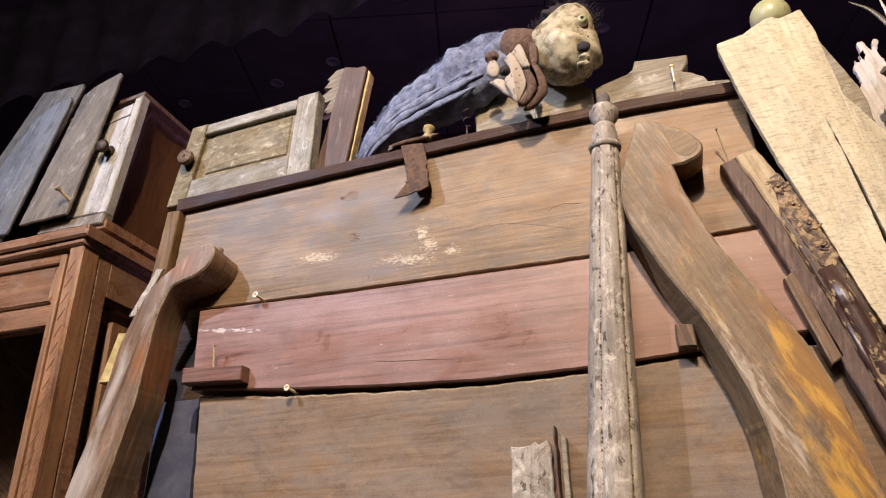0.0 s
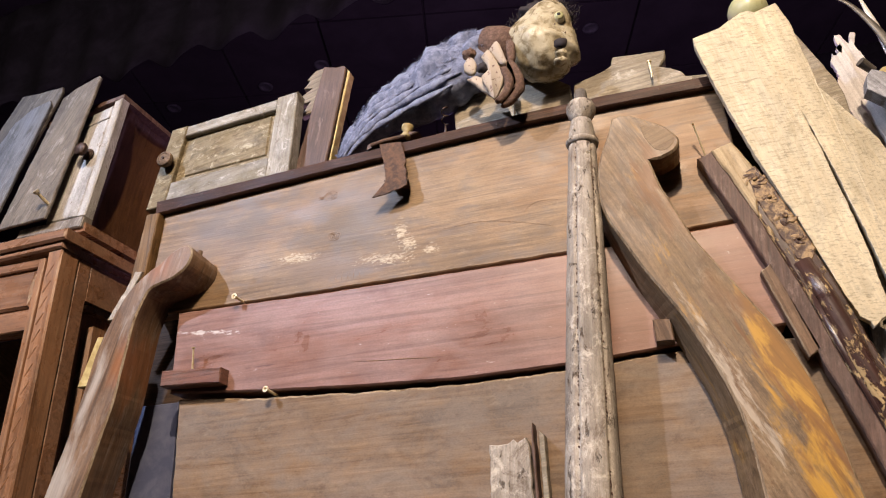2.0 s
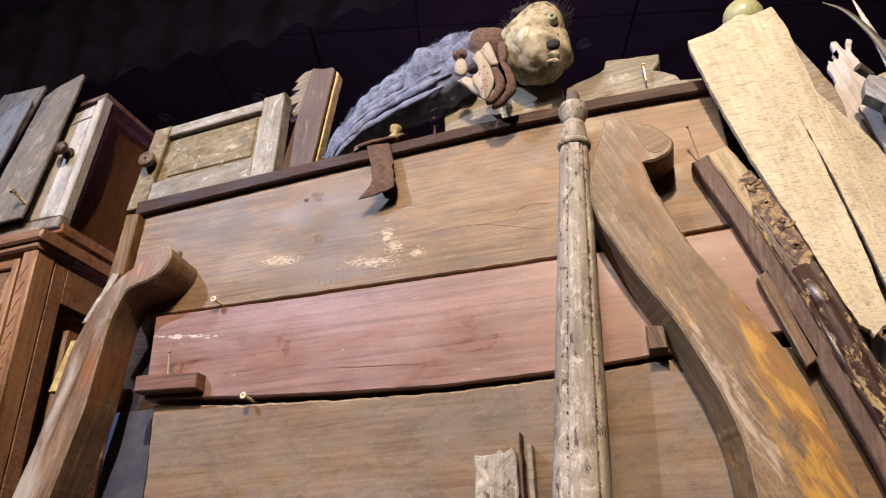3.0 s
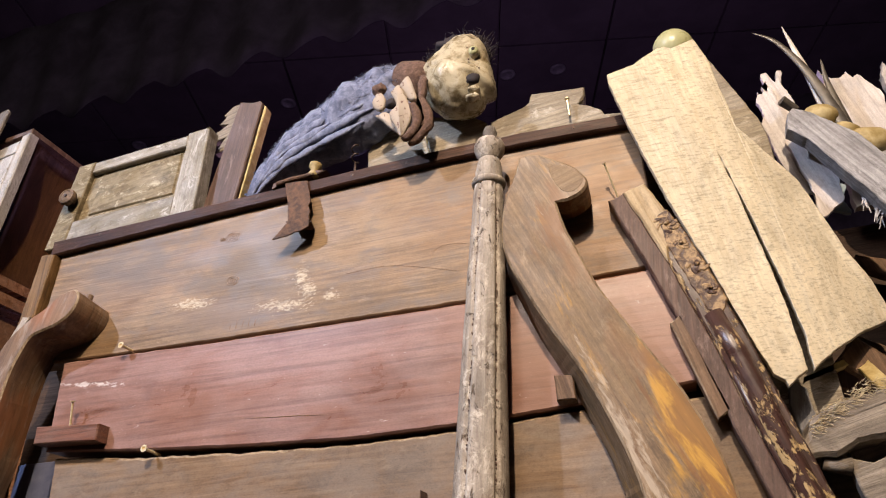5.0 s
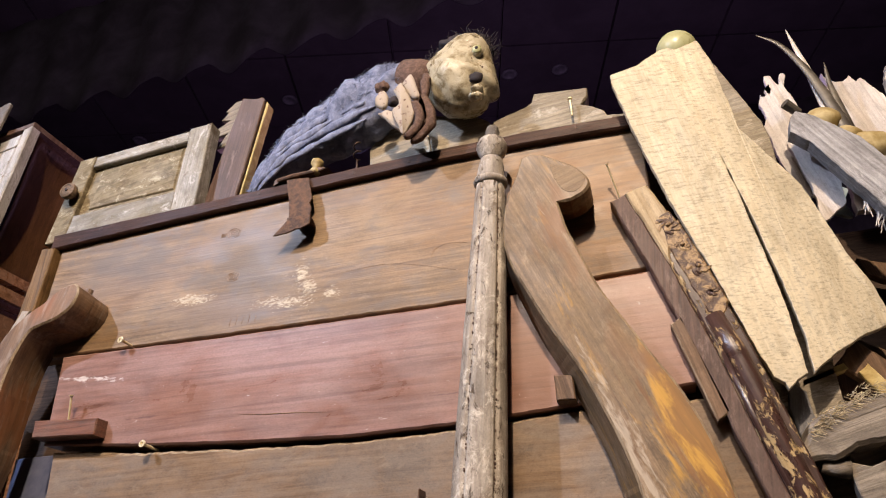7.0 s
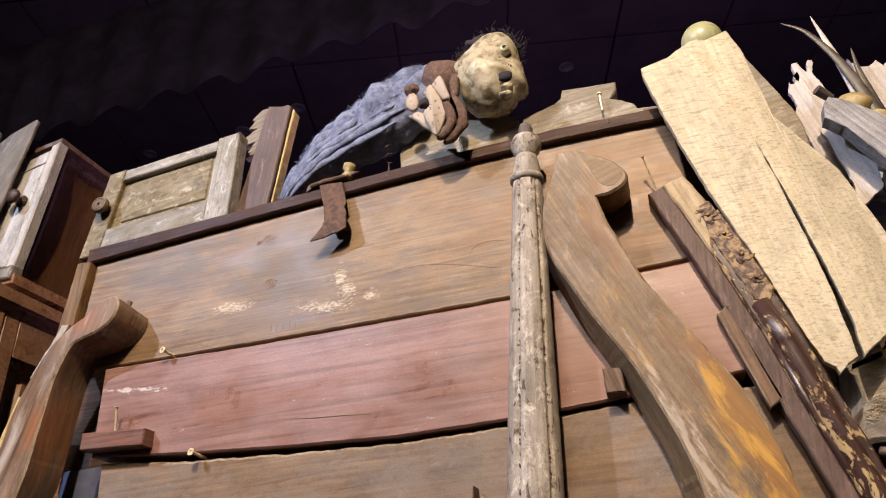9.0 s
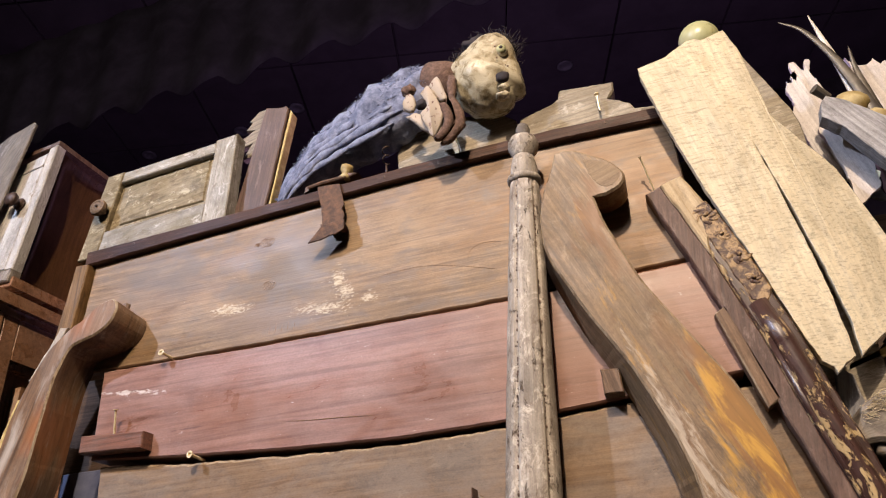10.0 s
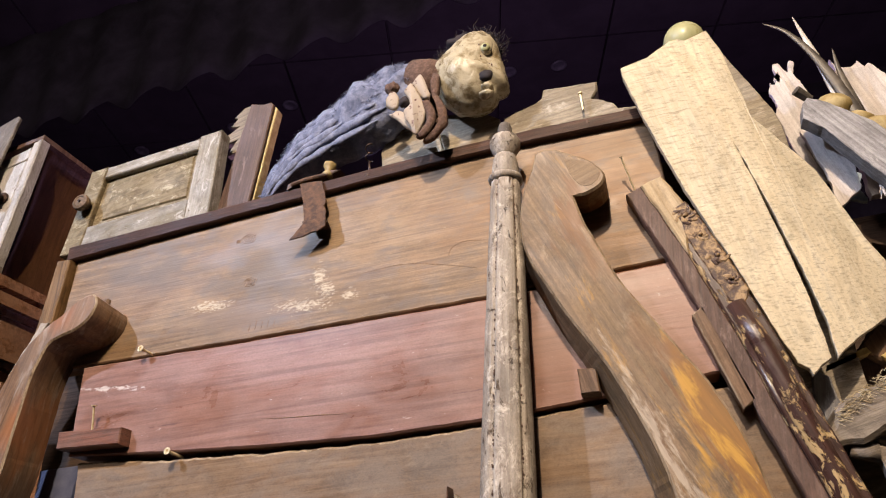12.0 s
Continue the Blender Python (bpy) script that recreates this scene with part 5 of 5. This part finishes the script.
jagged("splintered_veneer", [(0.84, 2.00), (0.92, 2.00), (0.91, 2.14), (0.88, 2.155), (0.868, 2.19), (0.862, 2.172), (0.853, 2.20), (0.846, 2.18), (0.846, 2.10)], 0.13, 95, SPLINT, "ragged pale board behind the driftwood", thick=0.012)
jagged("splintered_veneer", [(0.700, 1.95), (0.728, 1.97), (0.733, 2.02), (0.712, 2.06), (0.690, 2.06), (0.700, 2.00)], 0.055, 96, SPLINT, "crumpled pale veneer hanging under the driftwood")
jagged("blue_scrap", [(0.722, 1.985), (0.745, 1.975), (0.742, 1.995), (0.750, 2.012), (0.735, 2.02), (0.730, 2.002), (0.718, 2.012)], 0.10, 97, plain("pale_blue_paint", (0.22, 0.30, 0.36), (0.34, 0.42, 0.48), 0.7, 60), "torn pale blue painted scrap", "scrap")
jagged("driftwood_board", [(0.684, 2.047), (0.7, 2.03), (0.757, 1.916), (0.86, 1.72), (0.90, 1.75), (0.82, 1.90), (0.775, 1.975), (0.748, 2.026), (0.715, 2.060), (0.696, 2.073), (0.689, 2.066)], 0.012, 98, DRIFT, "grey driftwood board slanting across the heap", thick=0.02)
jagged("grey_lath", [(0.765, 2.03), (0.86, 1.965), (0.87, 1.985), (0.79, 2.048)], 0.075, 99, DRIFT, "thin grey lath behind the driftwood", thick=0.012)


def bristles():
    rng = random.Random(4)
    bm = bmesh.new()
    for i in range(40):
        s = rng.random()
        a = Vector((0.735 + 0.055 * s, 0.026 + rng.uniform(0, 0.012), 1.957 - 0.105 * s))
        tube([a, a + Vector((rng.uniform(-0.006, 0.001), 0.0, -rng.uniform(0.006, 0.016)))], [0.0010, 0.0004], 5, bm)
    single("frayed_fibre", bm, SPLINT, (0.76, 0.03, 1.92), "frayed pale fibres under the driftwood board", "fibres", kind="stuff")


bristles()


def blade(name, pts, r0, mat, label, flat=0.4):
    line = smooth_line(pts, 6)
    n = len(line)
    bm = tube(line, [r0 * (0.05 + 0.95 * (i / (n - 1)) ** 0.7) for i in range(n)], 10, flat=flat)
    single(name, bm, mat, pts[-1], label, "horn", "quills and horns", smooth=True)


blade("curved_horn", [(0.701, 0.08, 2.253), (0.724, 0.08, 2.230), (0.742, 0.08, 2.188), (0.752, 0.08, 2.150), (0.761, 0.08, 2.100), (0.766, 0.08, 2.06)], 0.009, HORN, "long curved grey-brown horn pointing up")
blade("quill", [(0.7395, 0.085, 2.256), (0.744, 0.085, 2.215), (0.749, 0.085, 2.172), (0.754, 0.085, 2.11), (0.758, 0.085, 2.07)], 0.008, CLEAR, "pale pointed quill standing beside the horn")
blade("quill", [(0.7745, 0.10, 2.202), (0.772, 0.10, 2.165), (0.774, 0.10, 2.12), (0.778, 0.10, 2.06)], 0.007, HORN, "short dark quill in the heap")
for x, y, z, r in ((0.742, 0.085, 2.100, 0.019), (0.778, 0.085, 2.050, 0.024), (0.760, 0.080, 2.070, 0.015)):
    bm = ball((x, y, z), (r * 1.2, r, r * 0.9), rough=0.12)
    single("ochre_gourd", bm, OCHRE, (x, y, z - r * 0.9), "small ochre yellow gourd lying in the heap", "gourd", "gourds", smooth=True)
bm = turned([(0.0, 0), (0.005, 0), (0.006, 0.02), (0.0, 0.021)], (0.704, 0.03, 2.082), (-0.7, -0.5, 0.5), 12)
single("wood_peg", bm, HORN, (0.70, 0.03, 2.08), "stubby brown peg above the driftwood", "peg")


def log():
    t = thing("split_log", (0.66, -0.01, 1.69), "split grey log end with frayed fibres", "log")
    part("wood", slab([(0.600, 1.700), (0.612, 1.712), (0.618, 1.725), (0.642, 1.737), (0.67, 1.741), (0.71, 1.748), (0.76, 1.755), (0.76, 1.700), (0.70, 1.706), (0.650, 1.700), (0.630, 1.690), (0.606, 1.690)], -0.012, 0.09, 0.004, 0.005, 0.002, 101), LOGW, t)
    rng = random.Random(6)
    bm = bmesh.new()
    for i in range(420):
        s = rng.random()
        a = Vector((0.612 + 0.12 * s, -0.013, 1.716 + 0.030 * min(1, s * 2.2) + rng.uniform(-0.008, 0.006)))
        d = Vector((rng.uniform(0.002, 0.008), rng.uniform(-0.004, 0.001), rng.uniform(-0.004, 0.004)))
        tube([a, a + d], [0.00032, 0.0002], 4, bm)
    part("frayed_fibre", bm, plain("dry_fibre", (0.30, 0.23, 0.13), (0.58, 0.50, 0.34), 0.85, 80), t, "dry frayed fibres along the break")


log()
single("dark_slat", slab([(0.690, 1.815), (0.705, 1.834), (0.80, 1.765), (0.79, 1.735)], 0.10, 0.12, 0.002, 0.007, 0.001, 102), DARKW, (0.74, 0.1, 1.75), "dark slat running back into the heap", "slat", "heap slats")
single("dark_slat", slab([(0.66, 1.78), (0.672, 1.80), (0.78, 1.72), (0.77, 1.70)], 0.08, 0.10, 0.002, 0.007, 0.001, 103), UMBER, (0.7, 0.08, 1.7), "umber slat running back into the heap", "slat", "heap slats")
single("dark_slat", slab([(0.648, 1.705), (0.70, 1.712), (0.76, 1.66), (0.76, 1.52), (0.69, 1.52)], 0.03, 0.05, 0.002, 0.007, 0.001, 104), LOGW, (0.7, 0.04, 1.52), "broad grey-brown board at the foot of the heap", "slat", "heap slats")
single("pale_rod", tube([(0.648, 0.085, 1.80), (0.655, 0.085, 1.72), (0.664, 0.085, 1.62)], [0.0085, 0.009, 0.009], 16), BALL, (0.664, 0.085, 1.62), "pale painted rod standing in the heap", "rod", smooth=True)
single("tan_scrap", slab([(0.75, 1.945), (0.80, 1.925), (0.86, 1.94), (0.86, 1.925), (0.80, 1.905), (0.78, 1.87), (0.77, 1.88), (0.785, 1.905), (0.752, 1.925)], 0.15, 0.165, 0.0012, 0.006, 0.001, 105), STRIP, (0.78, 0.15, 1.87), "forked tan scrap of wood deep in the heap", "scrap")
heap = thing("crate", (0.82, 0.3, 0.0), "dark wooden crate that carries the heap of broken wood", "crate", kind="structure")
part("crate_front", block(0.62, 1.3, 0.19, 0.21, 0.0, 2.0), BACKING, heap)
part("crate_side", block(0.61, 0.63, 0.07, 0.21, 0.0, 1.66), BACKING, heap)
single("yellow_offcut", slab([(-0.076, 2.092), (-0.060, 2.093), (-0.058, 2.128), (-0.066, 2.134)], 0.045, 0.055, 0.001, 0.006, 0.0008, 106), YELLOW, (-0.07, 0.05, 2.092),
       "small yellow offcut standing between door and plank", "offcut")
single("yellow_offcut", slab([(0.630, 1.770), (0.633, 1.779), (0.674, 1.791), (0.677, 1.785)], 0.048, 0.060, 0.001, 0.005, 0.0008, 107), YELLOW, (0.65, 0.05, 1.77),
       "thin yellow offcut under the raw board", "offcut")
single("dark_slat", slab([(0.668, 1.792), (0.692, 1.814), (0.76, 1.735), (0.745, 1.71)], 0.050, 0.064, 0.002, 0.007, 0.001, 108), STRIP, (0.71, 0.05, 1.71), "brown slat with a worn edge under the raw board", "slat", "heap slats")
single("tan_scrap", slab([(0.638, 1.690), (0.658, 1.684), (0.684, 1.692), (0.73, 1.685), (0.73, 1.56), (0.66, 1.58), (0.644, 1.652)], 0.0, 0.014, 0.0012, 0.006, 0.001, 109), LOGW, (0.68, 0.0, 1.56), "tan broken board under the split log", "scrap")
single("wood_scrap", slab([(0.618, 1.776), (0.632, 1.765), (0.634, 1.72), (0.620, 1.70), (0.613, 1.749)], 0.04, 0.05, 0.0012, 0.005, 0.001, 110), GREY, (0.62, 0.04, 1.70), "grey-blue wood scrap wedged behind the beam", "wood scrap")
single("pale_rod", tube([(0.620, 0.004, 1.690), (0.630, 0.004, 1.686), (0.641, 0.004, 1.683)], [0.0080, 0.0082, 0.0082], 18), LOGW, (0.641, 0.004, 1.683), "short tan rod end under the split log", "rod", smooth=True)
single("dark_slat", slab([(0.683, 1.779), (0.694, 1.787), (0.735, 1.715), (0.722, 1.708)], 0.044, 0.049, 0.001, 0.004, 0.0016, 111), YELLOW, (0.71, 0.046, 1.708), "thin splintered yellow slat under the raw board", "slat", "heap slats")
